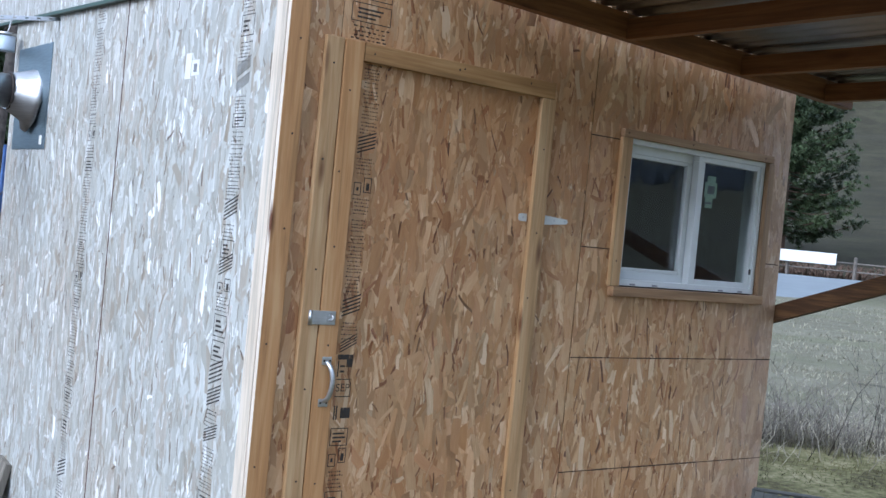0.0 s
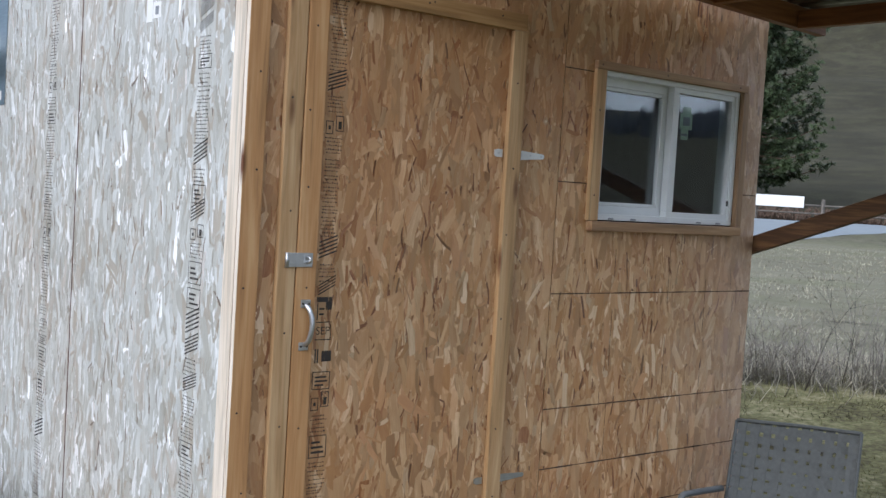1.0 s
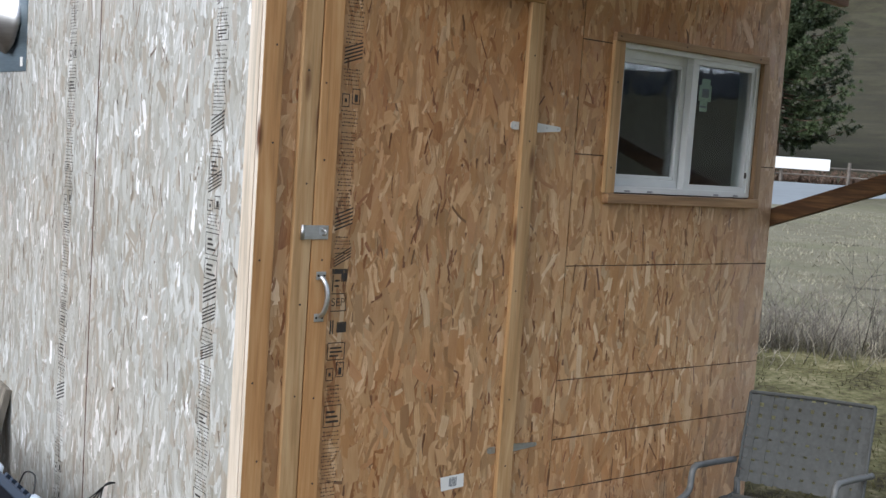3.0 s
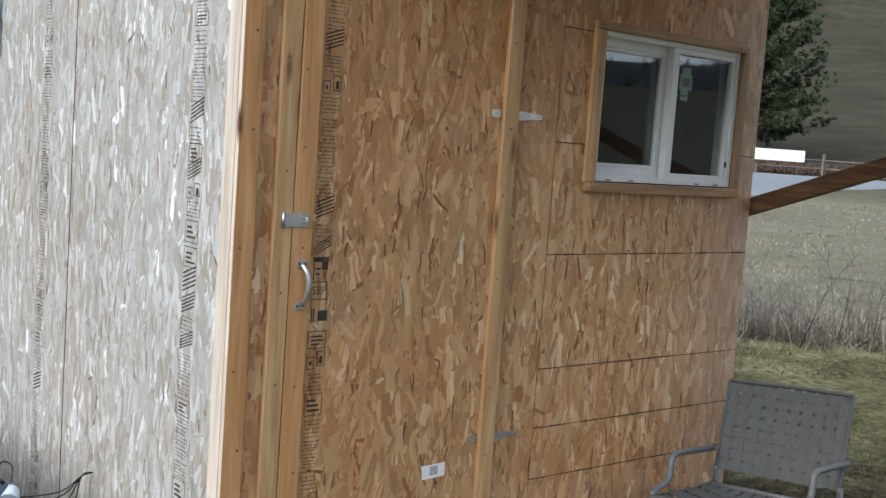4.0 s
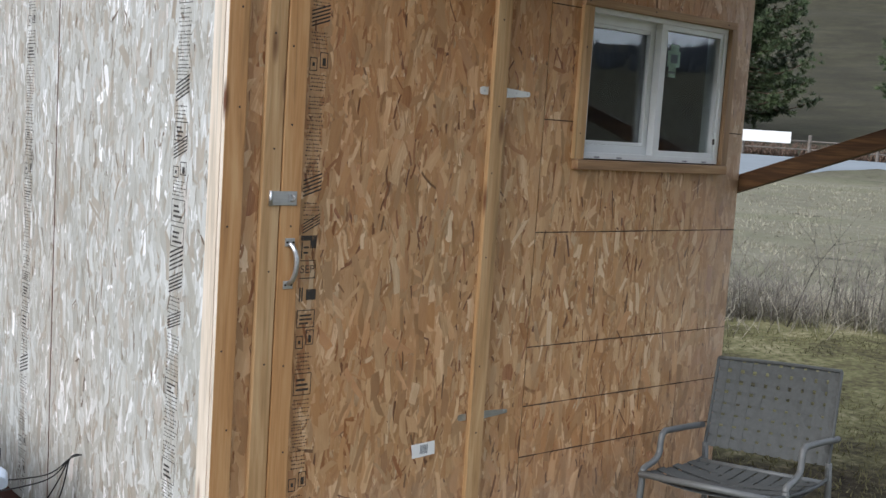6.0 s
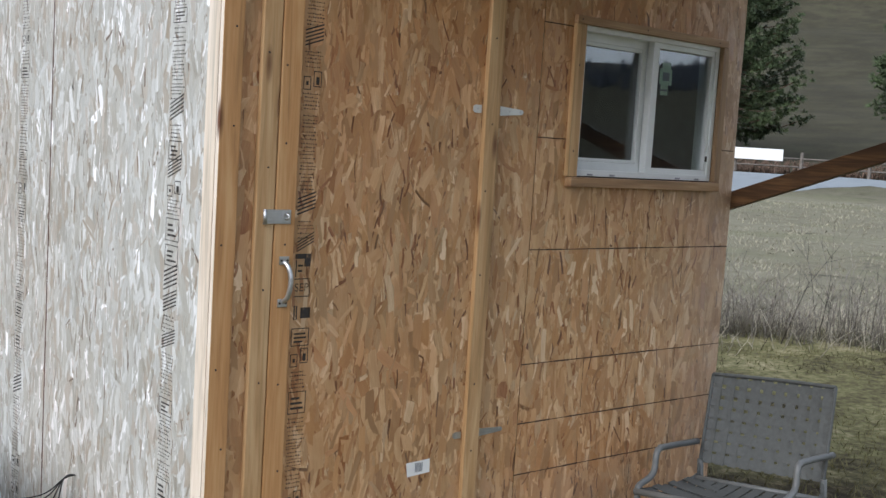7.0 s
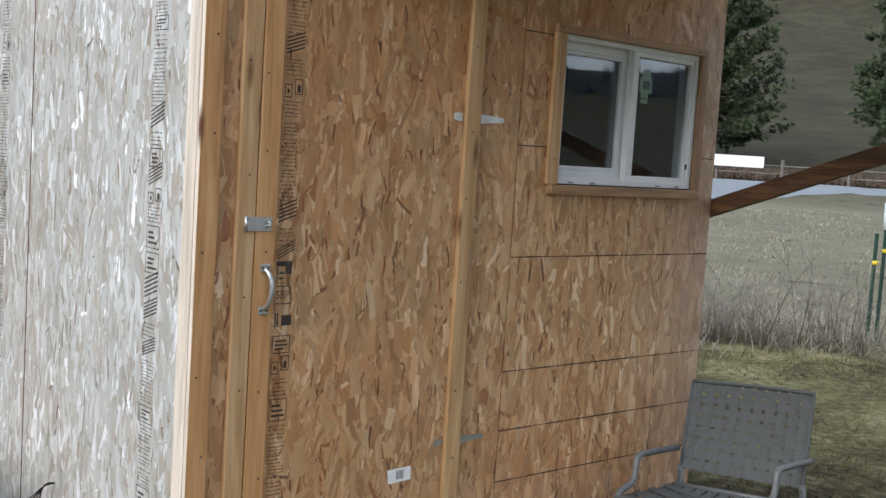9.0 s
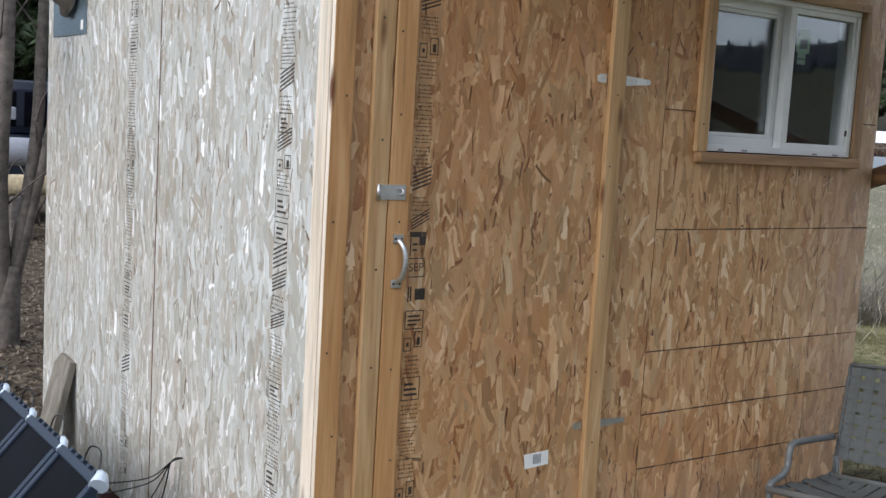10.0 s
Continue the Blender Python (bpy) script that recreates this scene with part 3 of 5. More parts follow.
def pine_tree(at, tall, spread, seed, base=0.12):
    rng = random.Random(seed)
    tree = thing("pine_tree", "tall green pine with open tufted branches", "tree", "pines on the meadow", at=at)
    at = Vector(at)
    lean = Vector((rng.uniform(-0.02, 0.02), rng.uniform(-0.02, 0.02), 1))
    part("trunk", rod(bmesh.new(), [at + lean * (tall * k / 8) for k in range(9)], tall * 0.018, 8, 0.03), "pine_bark", tree)
    limbs = bmesh.new()
    verts, faces = [], []
    count = 170
    for i in range(count):
        f = base + (0.97 - base) * (i / count) ** 0.92
        if rng.random() < 0.06:
            continue
        a = i * 2.4 + rng.uniform(-0.5, 0.5)
        reach = spread * (0.35 + 0.65 * math.sin(min(1.0, (f - base) / 0.3 + 0.55) * math.pi / 2)) * (1.04 - f) ** 0.42 * rng.uniform(0.55, 1.12)
        d = Vector((math.cos(a), math.sin(a), 0))
        p0 = at + lean * (tall * f)
        p1 = p0 + d * reach * 0.55 + Vector((0, 0, -0.04 * reach))
        p2 = p0 + d * reach + Vector((0, 0, 0.14 * reach + rng.uniform(-0.2, 0.2)))
        line = arc([p0, p1, p2], 4)
        rod(limbs, line, 0.02 + 0.012 * reach, 4, 0.012)
        for j, q in enumerate(line):
            if j < 2:
                continue
            for _ in range(5):
                c = q + Vector((rng.gauss(0, 0.20), rng.gauss(0, 0.20), rng.gauss(-0.12, 0.24))) * (0.6 + 0.13 * reach)
                size = rng.uniform(0.26, 0.55)
                for _ in range(26):
                    nd = (d * 0.5 + Vector((rng.gauss(0, 1), rng.gauss(0, 1), rng.gauss(0.45, 0.8)))).normalized()
                    s = nd.orthogonal().normalized() * 0.065
                    k = len(verts)
                    verts += [c - s - at, c + s - at, c + nd * size + s * 0.25 - at]
                    faces.append((k, k + 1, k + 2))
    part("branchwork", limbs, "pine_bark", tree)
    raw("crown", verts, faces, "needle", tree)
    return tree


pine_tree(polar(54.9, 96), 23.0, 7.0, 3, 0.10)
pine_tree(polar(65.0, 84), 19.0, 5.0, 8, 0.15)
pine_tree(polar(50.0, 110), 19.0, 5.6, 12, 0.14)
for az, r, tall, seed in ((6.0, 30, 15, 21), (9.5, 34, 17, 22), (13.5, 31, 16, 23), (17.0, 36, 18, 24)):
    pine_tree(polar(az, r), tall, 4.2, seed, 0.05)


def build_woods():
    """Far woods along the ridges, beyond counting."""
    rng = random.Random(4)
    verts, faces = [], []
    for i in range(7000):
        az = rng.uniform(0, 360)
        r = rng.uniform(520, 760) if 35 < az < 85 else rng.uniform(440, 640) if 90 < az < 170 else rng.uniform(285, 620)
        p = polar(az, r)
        h, w = rng.uniform(4, 9), rng.uniform(0.9, 2.0)
        k = len(verts)
        for ring, (zz, ww) in enumerate(((0.0, 0.5), (0.14, 1.0), (0.45, 0.75), (0.75, 0.4))):
            for j in range(6):
                a = j * math.tau / 6 + ring * 0.5 + i
                q = ww * w * rng.uniform(0.65, 1.2)
                verts.append((p.x + q * math.cos(a), p.y + q * math.sin(a), p.z + zz * h - 0.3))
        verts.append((p.x, p.y, p.z + h))
        for ring in range(3):
            for j in range(6):
                a0 = k + ring * 6
                faces.append((a0 + j, a0 + (j + 1) % 6, a0 + 6 + (j + 1) % 6, a0 + 6 + j))
        for j in range(6):
            faces.append((k + 18 + j, k + 18 + (j + 1) % 6, k + 24))
    ob = raw("woods", verts, faces, "woods")
    ob.data.shade_smooth()
    tagged(ob, "dark wooded ridge beyond the meadow", "woods", kind="stuff")


build_woods()


def far(az, r, up=0.0):
    """A place seen under a heading from where the camera stands."""
    x, y = -1.45 + r * math.sin(radians(az)), -2.74 + r * math.cos(radians(az))
    return Vector((x, y, height(x, y) + up))


def build_fence():
    base = far(57, 80)
    fence = thing("fence", "weathered grey wooden post and rail fence", "fence", at=base)
    azs = [48.21 + 3.15 * k for k in range(7)]
    for az in azs:
        p = far(az, 80)
        part("post", box(bmesh.new(), (p.x - 0.09, p.y - 0.09, p.z - 0.2), (p.x + 0.09, p.y + 0.09, p.z + 1.55), 0.02), "post", fence)
    for up in (0.55, 1.12):
        for a, b in zip(azs, azs[1:]):
            part("rail", rod(bmesh.new(), [far(a, 80.0, up), far(b, 80.0, up)], 0.055, 6), "post", fence)
    board = thing("sign_board", "blank bright white board on the far fence", "sign", at=far(55.2, 79.8))
    a, b = far(53.6, 79.7, 0.92), far(56.76, 79.7, 0.92)
    d = (b - a).normalized()
    nrm = Vector((-d.y, d.x, 0)).normalized() * 0.03
    bm = bmesh.new()
    vs = [bm.verts.new(p + o + Vector((0, 0, h))) for h in (0, 0.78) for p, o in ((a, -nrm), (b, -nrm), (b, nrm), (a, nrm))]
    for f in ((3, 2, 1, 0), (4, 5, 6, 7), (0, 1, 5, 4), (1, 2, 6, 5), (2, 3, 7, 6), (3, 0, 4, 7)):
        bm.faces.new([vs[i] for i in f])
    part("panel", bm, "signboard", board)


build_fence()


def scrub(name, label, material, count, place, tall, seed, girth=0.006, side=3, lean=0.22):
    """Dry stems that fork, far too many to count."""
    rng = random.Random(seed)
    bm = bmesh.new()
    for _ in range(count):
        x, y = place(rng)
        z = height(x, y) - 0.02
        h = tall * rng.uniform(0.3, 1.0) ** 1.2
        d = Vector((rng.gauss(0, lean), rng.gauss(0, lean), 1)).normalized()
        bend = Vector((rng.gauss(0, 0.18), rng.gauss(0, 0.18), -0.05)) * h
        p = Vector((x, y, z))
        line = [p, p + d * h * 0.5, p + d * h + bend]
        rod(bm, line, girth * rng.uniform(0.6, 1.2), 3, girth * 0.25)
        for _ in range(rng.randint(0, side)):
            t = rng.uniform(0.25, 0.8)
            q = line[0].lerp(line[1], t * 2) if t < 0.5 else line[1].lerp(line[2], t * 2 - 1)
            e = q + Vector((rng.gauss(0, 0.16), rng.gauss(0, 0.16), rng.uniform(0.05, 0.3))) * h
            rod(bm, [q, q.lerp(e, 0.5) + Vector((0, 0, 0.02)), e], girth * 0.5, 3, girth * 0.2)
    ob = part(name, bm, material)
    tagged(ob, label, "shrubs", kind="stuff")


def along(x0, y0, x1, y1, deep):
    def place(rng):
        t, o = rng.random(), rng.gauss(0, deep)
        return x0 + (x1 - x0) * t + o * 0.5, y0 + (y1 - y0) * t + o
    return place


def clumped(place):
    """The same strip, with thin and thick stretches."""
    def pick(rng):
        for _ in range(30):
            x, y = place(rng)
            if noise.noise((x * 1.3, y * 1.3, 5)) + rng.uniform(-0.45, 0.45) > 0.05:
                break
        return x, y
    return pick


scrub("dry_shrubs", "leafless grey-brown shrubs at the meadow edge", "twig", 260, clumped(along(6.0, 4.9, 13.5, 1.2, 0.55)), 0.55, 5, 0.005, 4, 0.4)
scrub("shrub_thicket", "dense leafless grey thicket behind the shed corner", "twig", 230, along(7.25, 3.75, 7.85, 2.95, 0.16), 0.85, 15, 0.0038, 6, 0.3)
scrub("shrub_thicket", "sparse dark upright shoots at the meadow edge", "twig", 60, along(8.0, 2.80, 8.35, 2.45, 0.12), 1.05, 16, 0.0045, 4, 0.14)
scrub("tall_stems", "tall bare arching stems among the shrubs", "bark", 26, along(6.8, 4.0, 9.5, 1.9, 0.35), 1.45, 9, 0.005, 4)
scrub("dry_weeds", "pale dead weed stalks below the shrubs", "straw", 2000, clumped(along(5.8, 4.6, 13.0, 0.9, 0.42)), 0.42, 6, 0.005, 2, 0.75)
scrub("far_brush", "dark leafless brush behind the far fence", "pine_bark", 900, lambda rng: tuple(polar(rng.uniform(47, 70), rng.uniform(80, 86))[:2]), 1.25, 7, 0.09, 4)


def build_grass():
    rng = random.Random(11)
    verts, faces = [], []
    for _ in range(26000):
        x, y = rng.uniform(2.4, 9.5), rng.uniform(-1.6, 5.0)
        if x < 3.0 and y > -0.05:
            continue
        if noise.noise((x * 0.9, y * 0.9, 2)) + rng.uniform(-0.35, 0.35) < -0.05:
            continue
        z = height(x, y)
        h, a = rng.uniform(0.015, 0.05), rng.uniform(0, math.tau)
        w = rng.uniform(0.003, 0.006)
        k = len(verts)
        dx, dy = math.cos(a), math.sin(a)
        lx, ly = rng.gauss(0, 0.022), rng.gauss(0, 0.022)
        verts += [(x - dx * w, y - dy * w, z - 0.004), (x + dx * w, y + dy * w, z - 0.004), (x + lx, y + ly, z + h)]
        faces.append((k, k + 1, k + 2))
    tagged(raw("grass", verts, faces, "blade"), "short patchy green and straw coloured grass", "grass", kind="stuff")
    verts, faces = [], []
    for _ in range(7000):
        r, a = rng.uniform(3.2, 13), rng.uniform(radians(2), radians(28))
        x, y = r * math.sin(a) - 0.6, r * math.cos(a)
        z, s, b = height(x, y), rng.uniform(0.012, 0.03), rng.uniform(0, math.tau)
        k = len(verts)
        c, d = math.cos(b) * s, math.sin(b) * s
        verts += [(x - c, y - d, z + 0.004), (x + d * 0.5, y - c * 0.5, z + rng.uniform(0.004, 0.03)), (x + c, y + d, z + rng.uniform(0.004, 0.03)), (x - d * 0.5, y + c * 0.5, z + rng.uniform(0.004, 0.03))]
        faces.append((k, k + 1, k + 2, k + 3))
    tagged(raw("leaf_litter", verts, faces, "leaf"), "dry fallen leaves on the woodland floor", "leaves", kind="stuff")


build_grass()


def build_meadow_grass():
    rng = random.Random(12)
    verts, faces = [], []
    for _ in range(24000):
        az, r = rng.uniform(44, 76), 12.5 + 44 * rng.random() ** 1.7
        p = far(az, r)
        if noise.noise((p.x * 0.6, p.y * 0.6, 4)) + rng.uniform(-0.5, 0.5) < 0.0:
            continue
        h, a = rng.uniform(0.02, 0.07) * (1 + r * 0.012), rng.uniform(0, math.tau)
        w = 0.002 + 0.0005 * r
        dx, dy = math.cos(a) * w, math.sin(a) * w
        k = len(verts)
        verts += [(p.x - dx, p.y - dy, p.z - 0.01), (p.x + dx, p.y + dy, p.z - 0.01), (p.x + rng.gauss(0, 0.05), p.y + rng.gauss(0, 0.05), p.z + h)]
        faces.append((k, k + 1, k + 2))
    tagged(raw("meadow_grass", verts, faces, "meadow_blade"), "thin bleached grass across the open meadow", "grass", kind="stuff")


build_meadow_grass()


# ---- shed ----
FX, BACK, TOP, LOW = 2.373, 2.682, 2.56, 0.08
SEAM, LSEAM = 1.236, 1.25
DX0, DX1, DTOP = 0.192, 0.985, 2.20
WX0, WX1, WZ0, WZ1 = 1.405, 2.229, 1.55, 2.115
IN = 0.022  # how far the window sits back


def wall(name, label):
    return thing(name, label, "wall", kind="structure")


def sheet(parent, boxes, label="", material="osb"):
    """A strand board sheet; several boxes make up a sheet that is cut round an opening."""
    bm = bmesh.new()
    for a, b in boxes:
        box(bm, a, b)
    bmesh.ops.remove_doubles(bm, verts=bm.verts, dist=0.0001)
    return part("osb_sheet", bm, material, parent, label)


def clip(poly, axis, limit, keep_low):
    """Cuts a flat outline along a line across or up."""
    out = []
    for p, q in zip(poly, poly[1:] + poly[:1]):
        a, b = (limit - p[axis], limit - q[axis]) if keep_low else (p[axis] - limit, q[axis] - limit)
        if a >= 0:
            out.append(p)
        if (a >= 0) != (b >= 0):
            k = a / (a - b)
            out.append(tuple(i + (j - i) * k for i, j in zip(p, q)))
    return out


def strands(parent, u0, u1, v0, v1, place, material, seed, opening=None):
    """The pressed strands of one sheet, each with its own edges. place turns (across, up, proud) into a point."""
    rr = random.Random(seed)
    count = int((u1 - u0) * (v1 - v0) * 4600)
    verts, faces, uvs, sizes = [], [], [], []
    for i in range(count):
        cu, cv = rr.uniform(u0, u1), rr.uniform(v0, v1)
        if rr.random() < 0.30:
            half_l, half_w = rr.uniform(0.028, 0.066), rr.uniform(0.007, 0.0185)
        else:
            half_l, half_w = rr.uniform(0.012, 0.048), rr.uniform(0.0018, 0.0075)
        turn = rr.gauss(0.0, 0.24) if rr.random() < 0.90 else rr.uniform(-1.4, 1.4)
        ca, sa = math.cos(turn), math.sin(turn)
        bow, cut0, cut1 = rr.gauss(0, 0.10) * half_l, rr.gauss(0, 0.6) * half_w, rr.gauss(0, 0.6) * half_w
        shape = []
        for l, w in ((-1, -0.95), (-0.35, -1), (0.4, -1), (1, -0.95), (1.0, 0.1), (1, 0.95), (0.3, 1), (-0.4, 1), (-1, 0.95), (-1, -0.1)):
            along = l * half_l * rr.uniform(0.86, 1.10) + w * (cut1 if l > 0 else cut0) * (abs(l) > 0.9)
            across = w * half_w * rr.uniform(0.82, 1.12) + bow * (1 - l * l)
            shape.append((cu + across * ca - along * sa, cv + across * sa + along * ca, along, across))
        for axis, limit, low in ((0, u0, False), (0, u1, True), (1, v0, False), (1, v1, True)):
            if shape and any((p[axis] > limit) if low else (p[axis] < limit) for p in shape):
                shape = clip(shape, axis, limit, low)
        if opening and len(shape) > 2:
            a0, a1, b0, b1 = opening
            if a0 < cu < a1 and b0 < cv < b1:
                continue
            if any(a0 < p[0] < a1 and b0 < p[1] < b1 for p in shape):
                side = max((a0 - cu, 0, a0, True), (cu - a1, 0, a1, False), (b0 - cv, 1, b0, True), (cv - b1, 1, b1, False))
                shape = clip(shape, *side[1:])
        if len(shape) < 3:
            continue
        deep = 0.0001 + 0.0007 * i / count
        k = len(verts)
        verts += [place(p[0], p[1], deep) for p in shape]
        uvs += [(p[2], p[3]) for p in shape]
        sizes += [half_w, half_l] * len(shape)
        faces.append(tuple(range(k, k + len(shape))))
    org = parent.matrix_basis.translation
    ob = raw("strands", [tuple(Vector(p) - org) for p in verts], faces, material, parent)
    layer = ob.data.uv_layers.new(name="UVMap")
    layer.data.foreach_set("uv", [c for uv in uvs for c in uv])
    ob.data.uv_layers.new(name="size").data.foreach_set("uv", sizes)
    return tagged(ob, kind="stuff")


def on_front(u, v, deep):
    return u, -deep, v


def on_left(u, v, deep):
    return LX - deep, -u, v


LX = 0.02
wall_front = wall("wall_front", "shed front clad in raw tan strand board with pine trim")
T = 0.012
sheet(wall_front, [((0.02, 0, LOW), (DX0 - 0.002, T, TOP))])
sheet(wall_front, [((DX0, 0, DTOP), (SEAM - 0.0025, T, TOP)), ((DX1, 0, LOW), (SEAM - 0.0025, T, DTOP))])
sheet(wall_front, [((SEAM + 0.0015, 0, LOW), (FX, T, WZ0)), ((SEAM + 0.0015, 0, WZ1), (FX, T, TOP)),
                   ((SEAM + 0.0015, 0, WZ0), (WX0, T, WZ1)), ((WX1, 0, WZ0), (FX, T, WZ1))])
bm = bmesh.new()
for a, b in (((0.03, T + 0.001, LOW), (DX0 - 0.02, 0.1, TOP)), ((DX0 - 0.02, T + 0.001, DTOP + 0.01), (DX1 + 0.02, 0.1, TOP)),
             ((DX1 + 0.02, T + 0.001, LOW), (WX0 - 0.002, 0.1, TOP)), ((WX0 - 0.002, T + 0.001, LOW), (WX1 + 0.002, 0.1, WZ0 - 0.002)),
             ((WX0 - 0.002, T + 0.001, WZ1 + 0.002), (WX1 + 0.002, 0.1, TOP)), ((WX1 + 0.002, T + 0.001, LOW), (FX - 0.013, 0.1, TOP))):
    box(bm, a, b)
part("stud_frame", bm, "gap", wall_front)
wall_left = wall("wall_left", "shed side clad in silvery strand board, its colour paled for the side light")
sheet(wall_left, [((LX, 0.014, LOW), (LX + T, LSEAM - 0.0046, 2.44))], "silvery strand board, its colour paled for the side light", "osb_side_lit")
sheet(wall_left, [((LX, LSEAM + 0.0046, LOW), (LX + T, BACK, 2.50))], "silvery strand board, its colour paled for the side light", "osb_side_lit")
part("stud_frame", box(bmesh.new(), (LX + T + 0.001, 0.101, LOW), (0.1, BACK - 0.02, 2.44)), "gap", wall_left)
for name, a, b in (("wall_right", (FX - 0.012, 0.013, LOW), (FX, BACK - 0.013, TOP)), ("wall_back", (LX + 0.013, BACK - 0.012, LOW), (FX, BACK, TOP))):
    w = wall(name, "plain strand board shed wall")
    sheet(w, [(a, b)])
strands(wall_front, 0.02, DX0 - 0.002, LOW, TOP, on_front, "strand", 101)
strands(wall_front, DX0, SEAM - 0.0025, LOW, TOP, on_front, "strand", 102, (DX0 - 1, DX1, LOW - 1, DTOP))
strands(wall_front, SEAM + 0.0015, FX, LOW, TOP, on_front, "strand", 103, (WX0, WX1, WZ0, WZ1))
strands(wall_left, -LSEAM + 0.0046, -0.014, LOW, 2.44, on_left, "strand_side_lit", 104)
strands(wall_left, -BACK, -LSEAM - 0.0046, LOW, 2.50, on_left, "strand_side_lit", 105)
# lining added only to keep the room dim behind the window
lining = bmesh.new()
for a, b in (((0.101, BACK - 0.03, 0.08), (FX - 0.02, BACK - 0.014, 2.4)), ((FX - 0.03, 0.101, 0.08), (FX - 0.0135, BACK - 0.031, 2.4))):
    box(lining, a, b)
tagged(part("wall_lining", lining, "tinted_room", None), "lining added to dim the room behind the panes", "wall", kind="structure")
solid("floor", "tinted_room", None, (0.1, 0.1, 0.03), (FX - 0.013, BACK - 0.013, 0.08), 0)
tagged(bpy.data.objects["floor"], "dark shed floor", "floor", kind="structure")
solid("ceiling", "tinted_room", None, (0.1, 0.1, 2.40), (FX - 0.013, BACK - 0.013, 2.43), 0)
tagged(bpy.data.objects["ceiling"], "dark shed ceiling", "ceiling", kind="structure")
bm = bmesh.new()
for x in (0.03, 1.15, 2.24):
    box(bm, (x, 0.02, -0.05), (x + 0.1, BACK - 0.02, 0.079))
skids = part("skid", bm, "gap", None)
tagged(skids, "dark timber skids under the shed", "foundation", kind="structure")

# roof over the shed with its strand board fascia
roof = thing("shed_roof", "shed roof with strand board fascia and green metal edge", "roof", kind="structure")


def sloped(bm, x0, x1, y0, y1, z0, z1, thick):
    """A slab that rises from z0 at y0 to z1 at y1."""
    vs = [bm.verts.new(p) for p in ((x0, y0, z0), (x1, y0, z0), (x1, y1, z1), (x0, y1, z1), (x0, y0, z0 + thick), (x1, y0, z0 + thick), (x1, y1, z1 + thick), (x0, y1, z1 + thick))]
    for f in ((0, 3, 2, 1), (4, 5, 6, 7), (0, 1, 5, 4), (1, 2, 6, 5), (2, 3, 7, 6), (3, 0, 4, 7)):
        bm.faces.new([vs[i] for i in f])


bm = bmesh.new()
sloped(bm, LX - 0.016, LX - 0.001, 0.25, 3.0, 2.424, 2.504, 0.14)
part("fascia", bm, "osb_side_lit", roof)
bm = bmesh.new()
sloped(bm, LX - 0.026, LX - 0.001, 0.25, 3.0, 2.409, 2.489, 0.014)
part("edge_trim", bm, "green", roof, "green metal edge strip")
bm = bmesh.new()
sloped(bm, LX - 0.03, FX + 0.15, 0.06, 3.02, 2.57, 2.65, 0.04)
part("roof_sheet", bm, "green", roof)


def nails(parent, spots, r=0.0032):
    """Dark nail heads; each spot is a place and the way it faces."""
    for p, way in spots:
        bm = bmesh.new()
        p = Vector(p)
        rod(bm, [p - Vector(way) * 0.002, p + Vector(way) * 0.0012], r, 7)
        part("nail", bm, "nail", parent)


FRONT, SIDE = (0, -1, 0), (-1, 0, 0)
rng = random.Random(2)
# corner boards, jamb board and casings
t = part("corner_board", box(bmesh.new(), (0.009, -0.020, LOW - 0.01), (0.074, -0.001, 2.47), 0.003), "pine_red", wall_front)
# the left face gets the paler wood to paint in the light it catches
t.data.materials.append(M["pine_pale_lit"])
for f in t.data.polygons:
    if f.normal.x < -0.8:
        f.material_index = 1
nails(t, [((0.027 + rng.uniform(0, 0.03), -0.020, z), FRONT) for z in (0.42, 0.75, 0.98, 1.33, 1.66, 1.93, 2.2)])
part("corner_board", box(bmesh.new(), (0.008, 0.001, LOW - 0.01), (0.019, 0.064, 2.43), 0.002), "pine_pale_lit", wall_left, "pale side-lit pine corner strip")
t = part("jamb_board", box(bmesh.new(), (0.134, -0.020, LOW), (0.1935, -0.001, 2.228), 0.003), "pine_z", wall_front)
nails(t, [((0.15 + rng.uniform(0, 0.03), -0.020, z), FRONT) for z in (0.5, 0.93, 1.2, 1.55, 1.87, 2.15)])
t = part("door_casing", box(bmesh.new(), (0.266, -0.020, 2.172), (1.033, -0.001, 2.228), 0.003), "pine_x", wall_front)
nails(t, [((x, -0.020, 2.2 + rng.uniform(-0.01, 0.01)), FRONT) for x in (0.3, 0.62, 0.64, 0.92)])
t = part("door_casing", box(bmesh.new(), (0.977, -0.020, LOW), (1.039, -0.001, 2.171), 0.003), "pine_z", wall_front)
nails(t, [((1.008 + rng.uniform(-0.014, 0.014), -0.020, z), FRONT) for z in (0.35, 0.62, 0.85, 1.22, 1.5, 1.72, 2.0)])


def front_bar(bm, x0, z0, x1, z1, w, y=-0.0010):
    a, b = Vector((x0, 0, z0)), Vector((x1, 0, z1))
    d = (b - a).normalized()
    s = Vector((-d.z, 0, d.x)) * w / 2
    bm.faces.new([bm.verts.new((p.x, y, p.z)) for p in (a - s, b - s, b + s, a + s)])


# pencil and chalk lines of the sheet beside the window
bm = bmesh.new()
for z in (0.495, 0.680, 0.893, 1.299):
    rr = random.Random(int(z * 1000))
    n = 14
    for i in range(n):
        x0, x1 = SEAM + (FX - SEAM) * i / n, SEAM + (FX - SEAM) * (i + 1) / n
        front_bar(bm, x0, z, x1, z, rr.uniform(0.0025, 0.006))
for z in (1.690, 2.083):
    front_bar(bm, SEAM, z, SEAM + 0.15, z, 0.004)
front_bar(bm, FX - 0.11, 1.69, FX - 0.01, 1.69, 0.004)
